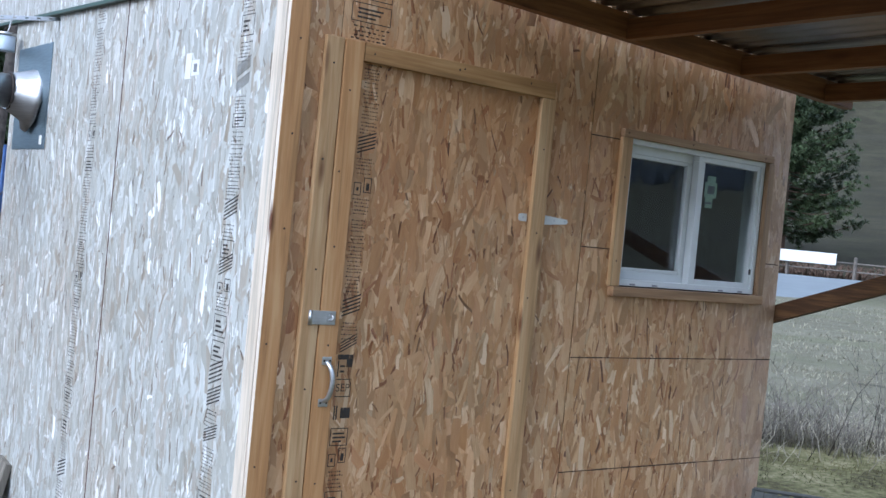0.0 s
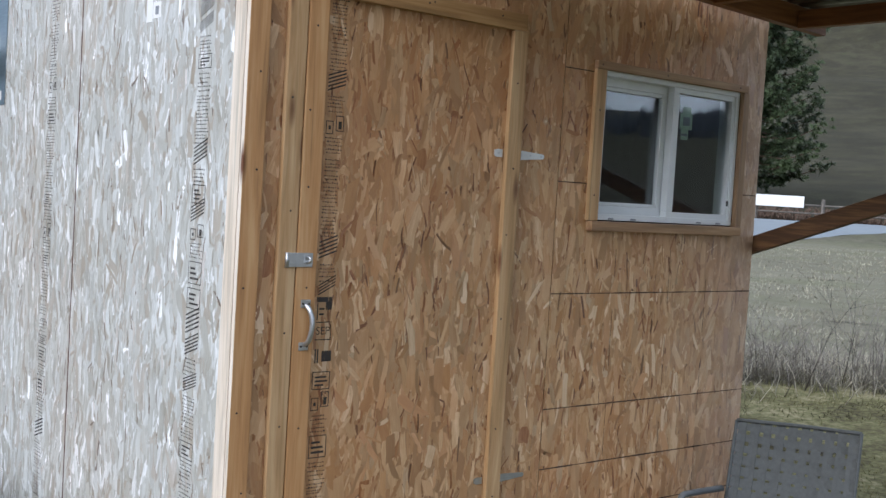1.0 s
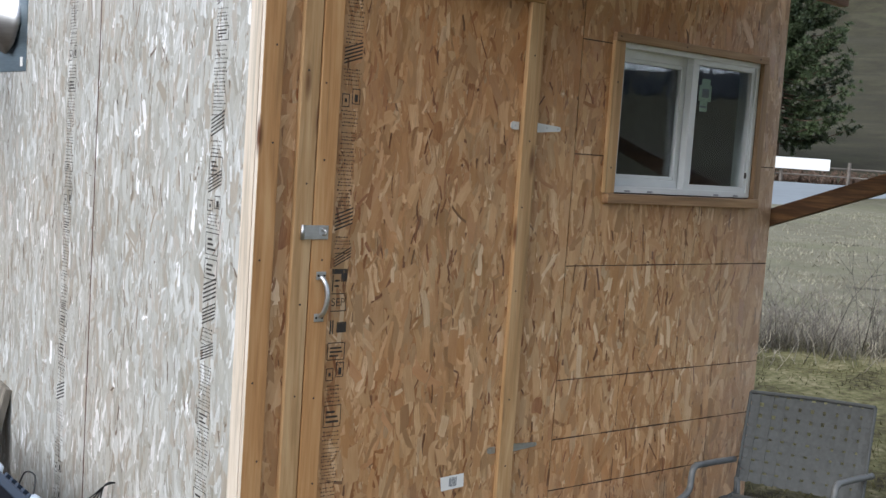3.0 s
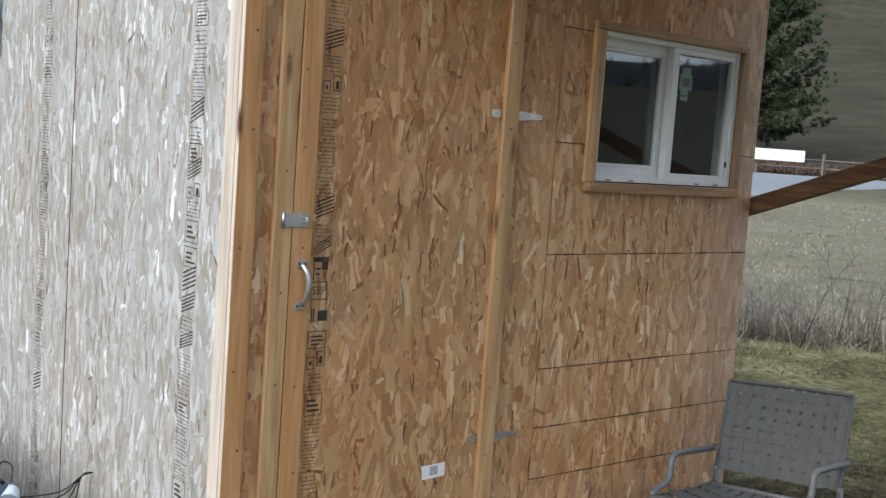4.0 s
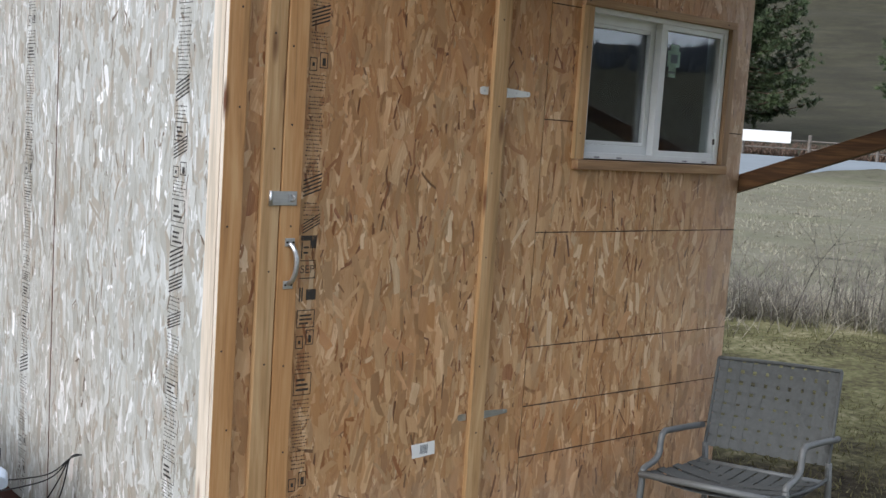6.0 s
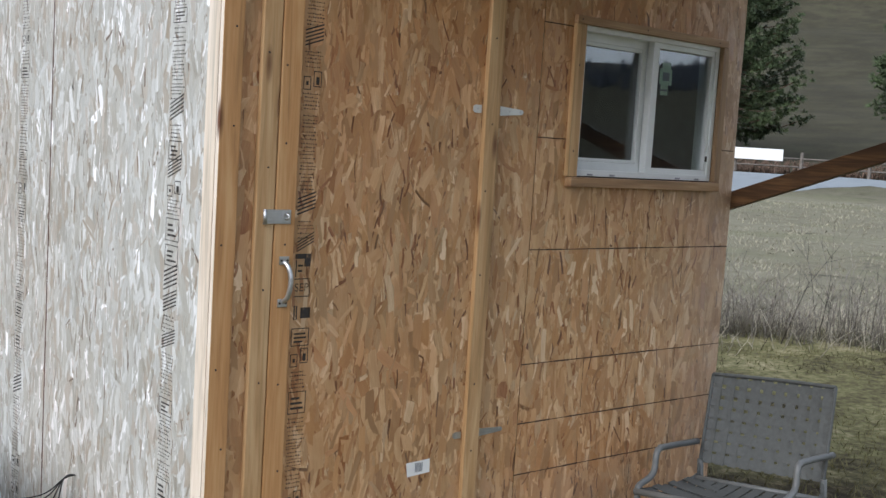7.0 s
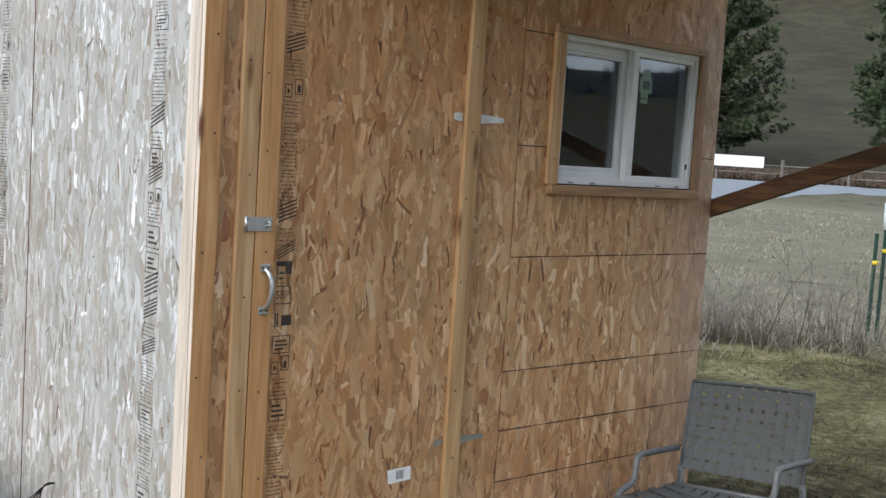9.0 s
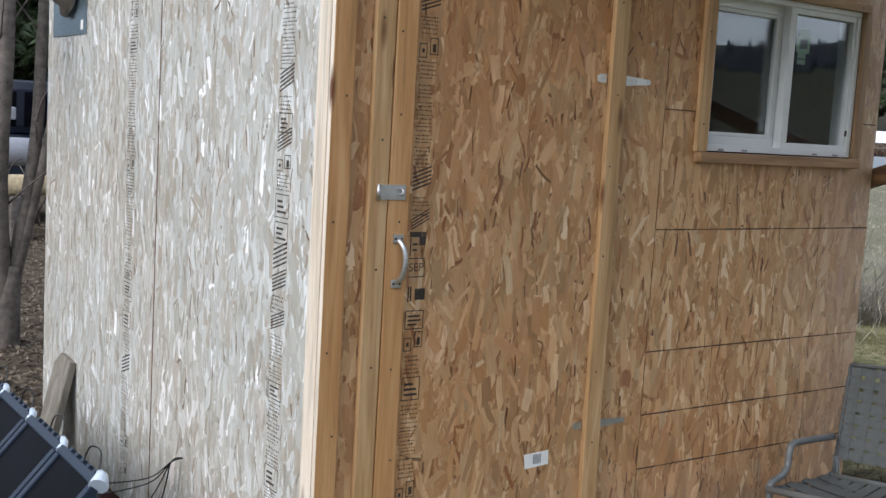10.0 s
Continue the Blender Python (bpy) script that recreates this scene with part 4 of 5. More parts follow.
for x in (1.555, 1.86, 2.085):
    for i in range(12):
        if (i * 7 + int(x * 100)) % 3:
            front_bar(bm, x, 0.15 + i * 0.11, x, 0.25 + i * 0.11, 0.0025)
part("layout_line", bm, "line", wall_front, "dark layout lines on the board")
part("joint", box(bmesh.new(), (SEAM - 0.0026, 0.004, LOW), (SEAM + 0.0016, 0.010, TOP)), "gap", wall_front)
part("joint", box(bmesh.new(), (LX - 0.0006, LSEAM - 0.0045, LOW), (LX + 0.010, LSEAM + 0.0045, 2.45)), "gap", wall_left)


def stamps(name, parent, to_world, z0, z1, wide, seed):
    """A printed band of unreadable bars, frames and hatching. to_world turns (across, up) into a place just off the board."""
    rr = random.Random(seed)
    bm = bmesh.new()

    def quad(u0, v0, u1, v1, skew=0.0):
        bm.faces.new([bm.verts.new(to_world(*p)) for p in ((u0, v0), (u1, v0 + skew), (u1, v1 + skew), (u0, v1))])

    def ring(u0, v0, u1, v1, w=0.0028):
        quad(u0, v0, u1, v0 + w)
        quad(u0, v1 - w, u1, v1)
        quad(u0, v0 + w, u0 + w, v1 - w)
        quad(u1 - w, v0 + w, u1, v1 - w)

    v = z0
    while v < z1:
        kind, h = rr.choice("lllllffhsll"), rr.uniform(0.035, 0.07)
        if kind == "l":
            q = v
            while q < v + h:
                u = rr.uniform(0, 0.12) * wide
                while u < wide * rr.uniform(0.75, 1.0):
                    L = wide * rr.uniform(0.05, 0.11)
                    quad(u, q, min(u + L, wide), q + rr.uniform(0.002, 0.0048))
                    u += L + wide * 0.05
                q += rr.uniform(0.009, 0.014)
        elif kind == "f":
            ring(0, v, wide, v + h)
            for k in range(3):
                quad(wide * 0.15, v + h * (0.2 + 0.22 * k), wide * rr.uniform(0.5, 0.88), v + h * (0.2 + 0.22 * k) + h * 0.1)
        elif kind == "h":
            for k in range(5):
                quad(0, v + k * h / 5, wide, v + k * h / 5 + h * 0.09, wide * 0.35)
        elif kind == "s":
            ring(0, v, wide * 0.42, v + h * 0.7)
            ring(wide * 0.55, v + 0.01, wide, v + h)
            quad(wide * 0.15, v + h * 0.25, wide * 0.28, v + h * 0.45)
            quad(wide * 0.7, v + h * 0.3, wide * 0.88, v + h * 0.7)
        v += h + rr.uniform(0.004, 0.012)
    return part(name, bm, "ink", parent, "black printed marks")


stamps("print_band", wall_left, lambda u, v: (LX - 0.0011, 0.302 - u, v), LOW + 0.03, 2.42, 0.085, 31)
stamps("print_band", wall_left, lambda u, v: (LX - 0.0011, 1.575 - u, v), LOW + 0.03, 2.45, 0.085, 32)
stamps("print_band", wall_front, lambda u, v: (0.218 + u, -0.0011, v), 2.235, 2.37, 0.14, 33)

# stickers
bm = box(bmesh.new(), (LX - 0.0015, 0.582, 2.124), (LX - 0.0005, 0.640, 2.175))
t = part("sticker", bm, "paper", wall_left, "small white paper sticker")
part("mark", box(bmesh.new(), (LX - 0.0022, 0.598, 2.135), (LX - 0.0016, 0.622, 2.162)), "print_grey", t)
part("sticker", box(bmesh.new(), (LX - 0.0015, 0.645, 2.115), (LX - 0.0005, 0.69, 2.20)), "paper", wall_left, "torn white paper remnant")

# ---- door ----
door = thing("door_1", "closed strand board shed door with pine stile", "door", kind="structure", at=(0.6, 0, LOW))
part("panel", box(bmesh.new(), (DX0 + 0.004, 0.0, LOW + 0.02), (DX1 - 0.004, T, DTOP - 0.004)), "osb", door)
strands(door, DX0 + 0.004, DX1 - 0.004, LOW + 0.02, DTOP - 0.004, on_front, "strand", 106)
stile = part("stile", box(bmesh.new(), (0.197, -0.021, LOW + 0.02), (0.264, -0.001, 2.228), 0.003), "pine_red", door)
nails(door, [((0.213 + rng.uniform(0, 0.036), -0.021, z), FRONT) for z in (0.38, 0.66, 0.92, 1.33, 1.62, 1.84, 2.08)])
stamps("print_band", door, lambda u, v: (0.282 + u, -0.0011, v), LOW + 0.05, 1.075, 0.062, 36)
stamps("print_band", door, lambda u, v: (0.282 + u, -0.0011, v), 1.345, 2.15, 0.062, 37)
bm = bmesh.new()


def front_quad(bm, x0, z0, x1, z1, y=-0.0011):
    bm.faces.new([bm.verts.new(p) for p in ((x0, y, z0), (x1, y, z0), (x1, y, z1), (x0, y, z1))])


for x0, z0, x1, z1 in ((0.290, 1.285, 0.343, 1.300), (0.322, 1.262, 0.343, 1.285), (0.292, 1.232, 0.296, 1.282), (0.300, 1.246, 0.316, 1.252), (0.300, 1.262, 0.318, 1.268),
                       (0.290, 1.224, 0.345, 1.227), (0.290, 1.172, 0.345, 1.175), (0.342, 1.175, 0.345, 1.224), (0.316, 1.108, 0.350, 1.140), (0.292, 1.104, 0.297, 1.146), (0.300, 1.104, 0.305, 1.146)):
    front_quad(bm, x0 - 0.006, z0, x1 - 0.006, z1)
for k in range(4):
    v = [(0.288, 1.305 + k * 0.009), (0.345, 1.335 + k * 0.009), (0.345, 1.339 + k * 0.009), (0.288, 1.309 + k * 0.009)]
    bm.faces.new([bm.verts.new((x, -0.0011, z)) for x, z in v])
part("print_marks", bm, "ink", door, "black printed marks")


def lettering(text, size, at, parent, material="ink"):
    c = bpy.data.curves.new("lettering", "FONT")
    c.body, c.size, c.align_x, c.align_y = text, size, "CENTER", "CENTER"
    tmp = bpy.data.objects.new("lettering", c)
    me = bpy.data.meshes.new_from_object(tmp)
    bpy.data.objects.remove(tmp)
    me.transform(Matrix.Translation(at) @ Matrix.Rotation(radians(90), 4, "X"))
    org = parent.matrix_basis.translation
    me.transform(Matrix.Translation(-org))
    me.materials.clear()
    me.materials.append(M[material])
    ob = new("lettering", me)
    ob.parent = parent
    return ob


lettering("SEP", 0.034, (0.310, -0.0012, 1.199), door)
# paper label low on the door
lab = bmesh.new()
lab.faces.new([lab.verts.new(p) for p in ((0.751, -0.0014, 0.560), (0.845, -0.0014, 0.565), (0.842, -0.0014, 0.611), (0.744, -0.0014, 0.607))])
lab = part("label", lab, "paper", door, "white paper product label")
bm = bmesh.new()
for k in range(6):
    front_quad(bm, 0.782 + k * 0.0055, 0.572, 0.7855 + k * 0.0055, 0.603, -0.0018)
part("label_print", bm, "print_grey", lab)


def strap_hinge(z, material="white_hinge", thin=1.0):
    """A strap hinge: a small leaf on the door, a barrel, and a tapered strap on the wall."""
    bm = bmesh.new()
    y0, y1 = -0.0045, -0.0005

    def plate(pts):
        a = [bm.verts.new((x, y0, z + h * thin)) for x, h in pts]
        b = [bm.verts.new((x, y1, z + h * thin)) for x, h in pts]
        bm.faces.new(a)
        bm.faces.new(b[::-1])
        for i in range(len(pts)):
            j = (i + 1) % len(pts)
            bm.faces.new((a[i], a[j], b[j], b[i]))

    plate([(0.936, -0.008), (0.945, -0.013), (0.970, -0.013), (0.970, 0.013), (0.945, 0.013), (0.936, 0.008)])
    plate([(1.0395, -0.018), (1.062, -0.016), (1.155, -0.008), (1.160, 0.0), (1.155, 0.008), (1.062, 0.014), (1.0395, 0.016)])
    h = part("hinge", bm, material, door, "zinc strap hinge")
    for x in (1.052, 1.095, 1.145, 0.953):
        part("screw", rod(bmesh.new(), [(x, -0.003, z), (x, -0.006, z)], 0.0035, 8), "zinc", h)


strap_hinge(1.768)
strap_hinge(0.675, "zinc", 0.85)

# hasp
bm = box(bmesh.new(), (0.158, -0.0240, 1.390), (0.248, -0.0210, 1.431), 0.001)
hasp = part("hasp", bm, "zinc", door, "zinc hasp plate over the jamb")
part("hinge_barrel", rod(bmesh.new(), [(0.160, -0.0275, 1.389), (0.160, -0.0275, 1.432)], 0.006, 10), "zinc", hasp)
bm = bmesh.new()
rod(bm, arc([(0.229, -0.0245, 1.404), (0.227, -0.0405, 1.406), (0.229, -0.0445, 1.412), (0.227, -0.0405, 1.418), (0.229, -0.0245, 1.420)], 4), 0.004, 8)
box(bm, (0.218, -0.0265, 1.400), (0.238, -0.0241, 1.424), 0.001)
part("staple", bm, "zinc", hasp)
# pull handle
bm = bmesh.new()
rod(bm, arc([(0.232, -0.0245, 1.280), (0.236, -0.0405, 1.268), (0.240, -0.0485, 1.245), (0.241, -0.0505, 1.222), (0.239, -0.0485, 1.198), (0.236, -0.0405, 1.176), (0.232, -0.0245, 1.164)], 5), 0.0075, 10, flat=0.75)
pull = part("handle", bm, "zinc", door, "zinc pull handle")
for z in (1.284, 1.160):
    part("foot", box(bmesh.new(), (0.216, -0.0255, z - 0.012), (0.248, -0.0210, z + 0.012), 0.002), "zinc", pull)
    for x in (0.222, 0.242):
        part("screw", rod(bmesh.new(), [(x, -0.0245, z), (x, -0.027, z)], 0.0035, 8), "nail", pull)

# ---- window ----
win = thing("window_1", "white vinyl sliding window in pine trim", "window", kind="structure", at=(1.8, 0, WZ0))


def frame_of(bm, x0, z0, x1, z1, w, y0, y1, b=0.002):
    box(bm, (x0, y0, z0), (x1, y1, z0 + w), b)
    box(bm, (x0, y0, z1 - w), (x1, y1, z1), b)
    box(bm, (x0, y0, z0 + w), (x0 + w, y1, z1 - w), b)
    box(bm, (x1 - w, y0, z0 + w), (x1, y1, z1 - w), b)


V0, V1, VZ0, VZ1 = 1.428, 2.220, 1.563, 2.098
bm = bmesh.new()
frame_of(bm, V0, VZ0, V1, VZ1, 0.022, -0.022 + IN, 0.06 + IN)
part("window_frame", bm, "vinyl", win)
bm = bmesh.new()
frame_of(bm, V0 + 0.016, VZ0 + 0.016, 1.842, VZ1 - 0.016, 0.036, 0.022 + IN, 0.045 + IN)
for z in (VZ0 + 0.0525, VZ1 - 0.0655):
    box(bm, (V0 + 0.053, 0.0235 + IN, z), (1.805, 0.044 + IN, z + 0.013), 0.002)
part("sash", bm, "vinyl", win, "white vinyl sliding sash, set back")
bm = bmesh.new()
frame_of(bm, 1.828, VZ0 + 0.012, V1 - 0.006, VZ1 - 0.012, 0.030, -0.014 + IN, 0.018 + IN)
box(bm, (1.8585, -0.011 + IN, VZ0 + 0.043), (1.866, 0.016 + IN, VZ1 - 0.043), 0.001)
part("sash", bm, "vinyl", win, "white vinyl outer sash")
part("weather_seal", box(bmesh.new(), (1.8435, 0.020 + IN, VZ0 + 0.03), (1.8475, 0.040 + IN, VZ1 - 0.03)), "print_grey", win)
for x0, x1, y in ((V0 + 0.04, 1.83, 0.034 + IN), (1.85, V1 - 0.025, 0.002 + IN)):
    p = part("pane", box(bmesh.new(), (x0, y, VZ0 + 0.038), (x1, y + 0.003, VZ1 - 0.036)), "glass", win)
    p.visible_shadow = False
    p = part("pane", box(bmesh.new(), (x0, y + 0.008, VZ0 + 0.038), (x1, y + 0.011, VZ1 - 0.036)), "glass", win)
    p.visible_shadow = False
part("latch", box(bmesh.new(), (2.188, -0.018 + IN, 1.640), (2.198, -0.0135 + IN, 1.662), 0.001), "nail", win)
bm = bmesh.new()
for x in (1.50, 1.62, 2.0, 2.12):
    box(bm, (x, -0.0235 + IN, VZ0 + 0.003), (x + 0.028, -0.0222 + IN, VZ0 + 0.009))
part("weep_slot", bm, "print_grey", win)
sticker = bmesh.new()
for x0, z0, x1, z1 in ((1.862, 1.925, 1.935, 1.985), (1.872, 1.885, 1.915, 1.925), (1.875, 1.985, 1.925, 2.01)):
    box(sticker, (x0 + 0.032, 0.0062 + IN, z0), (x1 + 0.032, 0.0066 + IN, z1))
part("sticker", sticker, "sticker_green", win, "pale green factory sticker on the glass")
sticker = bmesh.new()
for x0, z0, x1, z1 in ((1.880, 1.940, 1.92, 1.972), (1.868, 1.90, 1.91, 1.908)):
    box(sticker, (x0 + 0.032, 0.0056 + IN, z0), (x1 + 0.032, 0.0061 + IN, z1))
part("sticker_print", sticker, "print_grey", win)
for name, mat, a, b, lab in (("trim", "weathered_x", (1.378, -0.021, 2.094), (2.246, -0.001, 2.123), ""),
                             ("trim", "pine_z", (1.378, -0.020, 1.560), (1.427, -0.001, 2.0935), ""),
                             ("trim", "weathered_z", (2.221, -0.020, 1.560), (2.258, -0.001, 2.0935), ""),
                             ("window_sill", "weathered_x", (1.386, -0.032, 1.524), (2.246, -0.001, 1.559), "rough pine sill board")):
    part(name, box(bmesh.new(), a, b, 0.003), mat, win, lab)
nails(win, [((x, -0.021, 2.109), FRONT) for x in (1.40, 1.75, 2.19)] + [((1.40, -0.020, z), FRONT) for z in (1.65, 1.95)])

# ---- lean-to ----
lean_to = thing("lean_to", "open lean-to roof of brown timber and corrugated steel", "roof", at=(1.3, -0.02, 2.45))


def ledger_z(x):
    return 2.443 - 0.034 * x


bm = bmesh.new()
vs = [bm.verts.new((x, y, ledger_z(x) + h)) for h in (0, 0.085) for x, y in ((0.42, -0.142), (2.56, -0.142), (2.56, -0.104), (0.42, -0.104))]
for f in ((3, 2, 1, 0), (4, 5, 6, 7), (0, 1, 5, 4), (1, 2, 6, 5), (2, 3, 7, 6), (3, 0, 4, 7)):
    bm.faces.new([vs[i] for i in f])
part("ledger", bm, "ledger_x", lean_to)
OUT = -2.40
for x in (0.60, 1.212, 1.826, 2.360):
    z = ledger_z(x) - 0.004
    part("joist", box(bmesh.new(), (x, -2.56 if x > 2.3 else OUT, z), (x + 0.038, -0.143, z + 0.07), 0.002), "joist_y", lean_to)
z = ledger_z(1.2)
# corrugated sheet, its waves running out from the wall
verts, faces, nx = [], [], 420
for i in range(nx + 1):
    x = 0.40 + 2.25 * i / nx
    zz = ledger_z(x) + 0.098 + 0.009 * math.sin(x * math.tau / 0.076)
    for y in (-0.100, OUT - 0.1):
        verts += [(x - 1.3, y + 0.02, zz - 2.45), (x - 1.3, y + 0.02, zz - 2.45 + 0.0015)]
for i in range(nx):
    a = i * 4
    faces += [(a, a + 4, a + 6, a + 2), (a + 1, a + 3, a + 7, a + 5)]
tin = raw("roof_sheet", verts, faces, "roof_tin", lean_to)
tin.data.shade_smooth()
tin["label"] = "corrugated steel sheet"
for y in (-0.80, -1.5, -2.2):
    part("purlin", box(bmesh.new(), (0.45, y - 0.02, ledger_z(0.45) + 0.0672), (2.54, y + 0.02, ledger_z(0.45) + 0.0845)), "ledger_x", lean_to)
# knee brace at the end of the wall
p, q = Vector((2.395, 0.05, 1.474)), Vector((2.395, -2.43, 2.338))
d = q - p
turn = Matrix.Translation((p + q) / 2) @ Matrix.Rotation(math.atan2(d.z, d.y), 4, "X")
part("brace", box(bmesh.new(), (-0.019, -d.length / 2, -0.034), (0.019, d.length / 2, 0.034), 0.003, turn), "brace_y", lean_to, "dark diagonal timber brace")



# ---- chair ----
def chair():
    """Garden chair with a bent tube frame and woven straps."""
    c = thing("garden_chair", "grey garden chair of bent tube and woven vinyl straps", "chair", at=(2.15, -0.32, 0))
    tl, tr = Vector((2.278, -0.058, 0.782)), Vector((2.36, -0.555, 0.822))
    w = (tr - tl).normalized()
    back = Vector((-w.y, w.x, 0)).normalized()  # away from the sitter's front
    up = w.cross(back).normalized()
    if up.z < 0:
        up = -up
    width = (tr - tl).length
    fwd = -back

    def P(a, f, z):
        """across, forward, up from the top corner of the back"""
        return tl + w * a + fwd * f + up * z

    def strap_piece(name, p, q, half, thick, sag=None, over=0, crossings=0):
        bm = bmesh.new()
        d = (q - p).normalized()
        n = sag.normalized()
        s = d.cross(n).normalized() * half
        steps = 6 * crossings if crossings else 10
        pts = [p.lerp(q, k / steps) for k in range(steps + 1)]
        rows = []
        for k, o in enumerate(pts):
            o = o + sag * (1 - (2 * k / steps - 1) ** 2) + n * (0.0017 * over * math.sin(math.pi * crossings * k / steps))
            rows.append([bm.verts.new(o + s + n * thick), bm.verts.new(o - s + n * thick), bm.verts.new(o - s - n * thick), bm.verts.new(o + s - n * thick)])
        for a, b in zip(rows, rows[1:]):
            for k in range(4):
                bm.faces.new((a[k], a[(k + 1) % 4], b[(k + 1) % 4], b[k]))
        bm.faces.new(rows[0][::-1])
        bm.faces.new(rows[-1])
        part(name, bm, "strap", c)

    tilt = 0.11  # the back leans away from the seat
    hb, depth = 0.342, 0.47
    nb, nh = 10, 8
    # woven back, in one leaning plane
    plane = w.cross(P(0, tilt, -hb) - P(0, 0, 0)).normalized()
    if plane.dot(back) < 0:
        plane = -plane
    pitch = width / nb
    for i in range(nb):
        a = pitch * (i + 0.5)
        belly = plane * (0.03 * (1 - (2 * a / width - 1) ** 2))
        strap_piece("strap", P(a, 0.0, 0.0) + belly, P(a, tilt, -hb) + belly, pitch * (0.36 + 0.03 * math.sin(i * 2.3)), 0.0012, plane * 0.0005, 1 if i % 2 else -1, nh)
    for j in range(nh):
        f = (j + 0.5) / nh
        strap_piece("strap", P(0.0, tilt * f, -hb * f), P(width, tilt * f, -hb * f), hb / nh * (0.34 if j < 3 else 0.42), 0.0012, plane * 0.03, -1 if j % 2 == 0 else 1, nb)
    # woven seat
    for i in range(nb):
        a = pitch * (i + 0.5)
        strap_piece("strap", P(a, tilt + 0.03, -hb - 0.055), P(a, tilt + 0.03 + depth, -hb - 0.02), pitch * 0.38, 0.0014, Vector((0, 0, -0.03)))
    for j in range(8):
        f = (j + 0.5) / 8
        o = Vector((0, 0, 0.004 if j % 2 else -0.003))
        strap_piece("strap", P(0, tilt + 0.03 + depth * f, -hb - 0.055 + 0.035 * f) + o, P(width, tilt + 0.03 + depth * f, -hb - 0.055 + 0.035 * f) + o, depth / 8 * 0.4, 0.0014, Vector((0, 0, -0.03)))
    r = 0.0125
    for a, name in ((0.0, "side_frame"), (width, "side_frame")):
        line = arc([P(a, 0, 0.0), P(a, tilt, -hb), P(a, tilt + 0.03, -hb - 0.05), P(a, tilt + 0.24, -hb - 0.05), P(a, tilt + 0.03 + depth, -hb - 0.02)], 5)
        part(name, rod(bmesh.new(), line, r * 0.55, 10), "strap", c)
        o = 0.03 if a == 0.0 else -0.08
        foot = P(a, 0.60 + o, -hb)
        arm = arc([P(a, 0.10 + o, -0.255), P(a, 0.25 + o, -0.242), P(a, 0.395 + o, -0.232)], 3)
        arm += arc([P(a, 0.417 + o, -0.240), P(a, 0.428 + o, -0.262), P(a, 0.440 + o, -0.310), P(a, 0.478 + o, -0.334), P(a, 0.545 + o, -0.346), P(a, 0.562 + o, -0.366), P(a, 0.566 + o, -0.41), Vector((foot.x, foot.y, 0.0))], 4)
        part("arm", rod(bmesh.new(), arm, r, 10), "tube", c)
        bk = P(a, 0.04, -hb)
        part("leg", rod(bmesh.new(), [P(a, tilt * 0.96, -hb * 0.97), P(a, tilt * 0.95, -hb - 0.06), Vector((bk.x, bk.y, 0.0))], r, 10), "tube", c)
    part("top_rail", rod(bmesh.new(), arc([P(0, 0, 0), P(width * 0.5, -0.022, 0.0), P(width, 0, 0)], 6), r * 0.6, 8), "strap", c)
    part("front_rail", rod(bmesh.new(), [P(0, tilt + 0.03 + depth, -hb - 0.02), P(width, tilt + 0.03 + depth, -hb - 0.02)], r, 8), "tube", c)
    part("rear_rail", rod(bmesh.new(), [P(0, tilt + 0.04, -hb - 0.055), P(width, tilt + 0.04, -hb - 0.055)], r * 0.8, 8), "tube", c)


chair()


# ---- stove vent on the side wall ----
vent = thing("stove_vent", "galvanised stove pipe thimble on a dull steel plate", "vent", at=(LX, 2.36, 2.1))
part("wall_plate", box(bmesh.new(), (LX - 0.004, 2.112, 1.885), (LX - 0.0005, 2.600, 2.352), 0.001), "galv_dark", vent, "dull blue-grey steel plate")
bm = bmesh.new()
rod(bm, [(LX - 0.004, 2.352, 2.120), (LX - 0.02, 2.352, 2.122), (-0.085, 2.352, 2.132)], 0.165, 10, 0.085)
part("cone", bm, "galv", vent)
part("collar", rod(bmesh.new(), [(-0.084, 2.352, 2.132), (-0.092, 2.352, 2.132)], 0.086, 24), "nail", vent)
part("pipe", rod(bmesh.new(), [(-0.085, 2.352, 2.132), (-1.25, 2.352, 2.16)], 0.076, 24), "galv", vent)
part("sticker", box(bmesh.new(), (LX - 0.0055, 2.15, 1.905), (LX - 0.0045, 2.185, 1.945)), "paper", vent, "small white sticker")

strap = thing("hanger_strap", "perforated steel hanger strap below the eave", "strap", at=(LX, 2.05, 2.44))
bm = bmesh.new()
lie = Matrix.Translation((LX - 0.001, 2.05, 2.443)) @ Matrix.Rotation(radians(-9), 4, "Y") @ Matrix.Rotation(radians(48), 4, "X")
for k in range(14):
    x = -k * 0.05
    box(bm, (x - 0.034, -0.012, 0), (x, 0.012, 0.003), 0, lie)
    box(bm, (x - 0.05, -0.012, 0), (x - 0.034, -0.005, 0.003), 0, lie)
    box(bm, (x - 0.05, 0.005, 0), (x - 0.034, 0.012, 0.003), 0, lie)
part("band", bm, "zinc", strap)
lamp = thing("jar_lantern", "pale blue glass jar lantern hung under the eave", "lantern", at=(-0.05, 2.6, 2.35))
part("jar", rod(bmesh.new(), [(-0.05, 2.6, 2.335), (-0.05, 2.6, 2.345), (-0.05, 2.6, 2.405)], 0.042, 14), "bumper", lamp)
part("lid", rod(bmesh.new(), [(-0.05, 2.6, 2.405), (-0.05, 2.6, 2.42)], 0.044, 14), "zinc", lamp)
part("wire", rod(bmesh.new(), arc([(-0.05, 2.6, 2.42), (-0.04, 2.598, 2.45), (-0.03, 2.595, 2.512)], 4), 0.003, 6), "zinc", lamp)

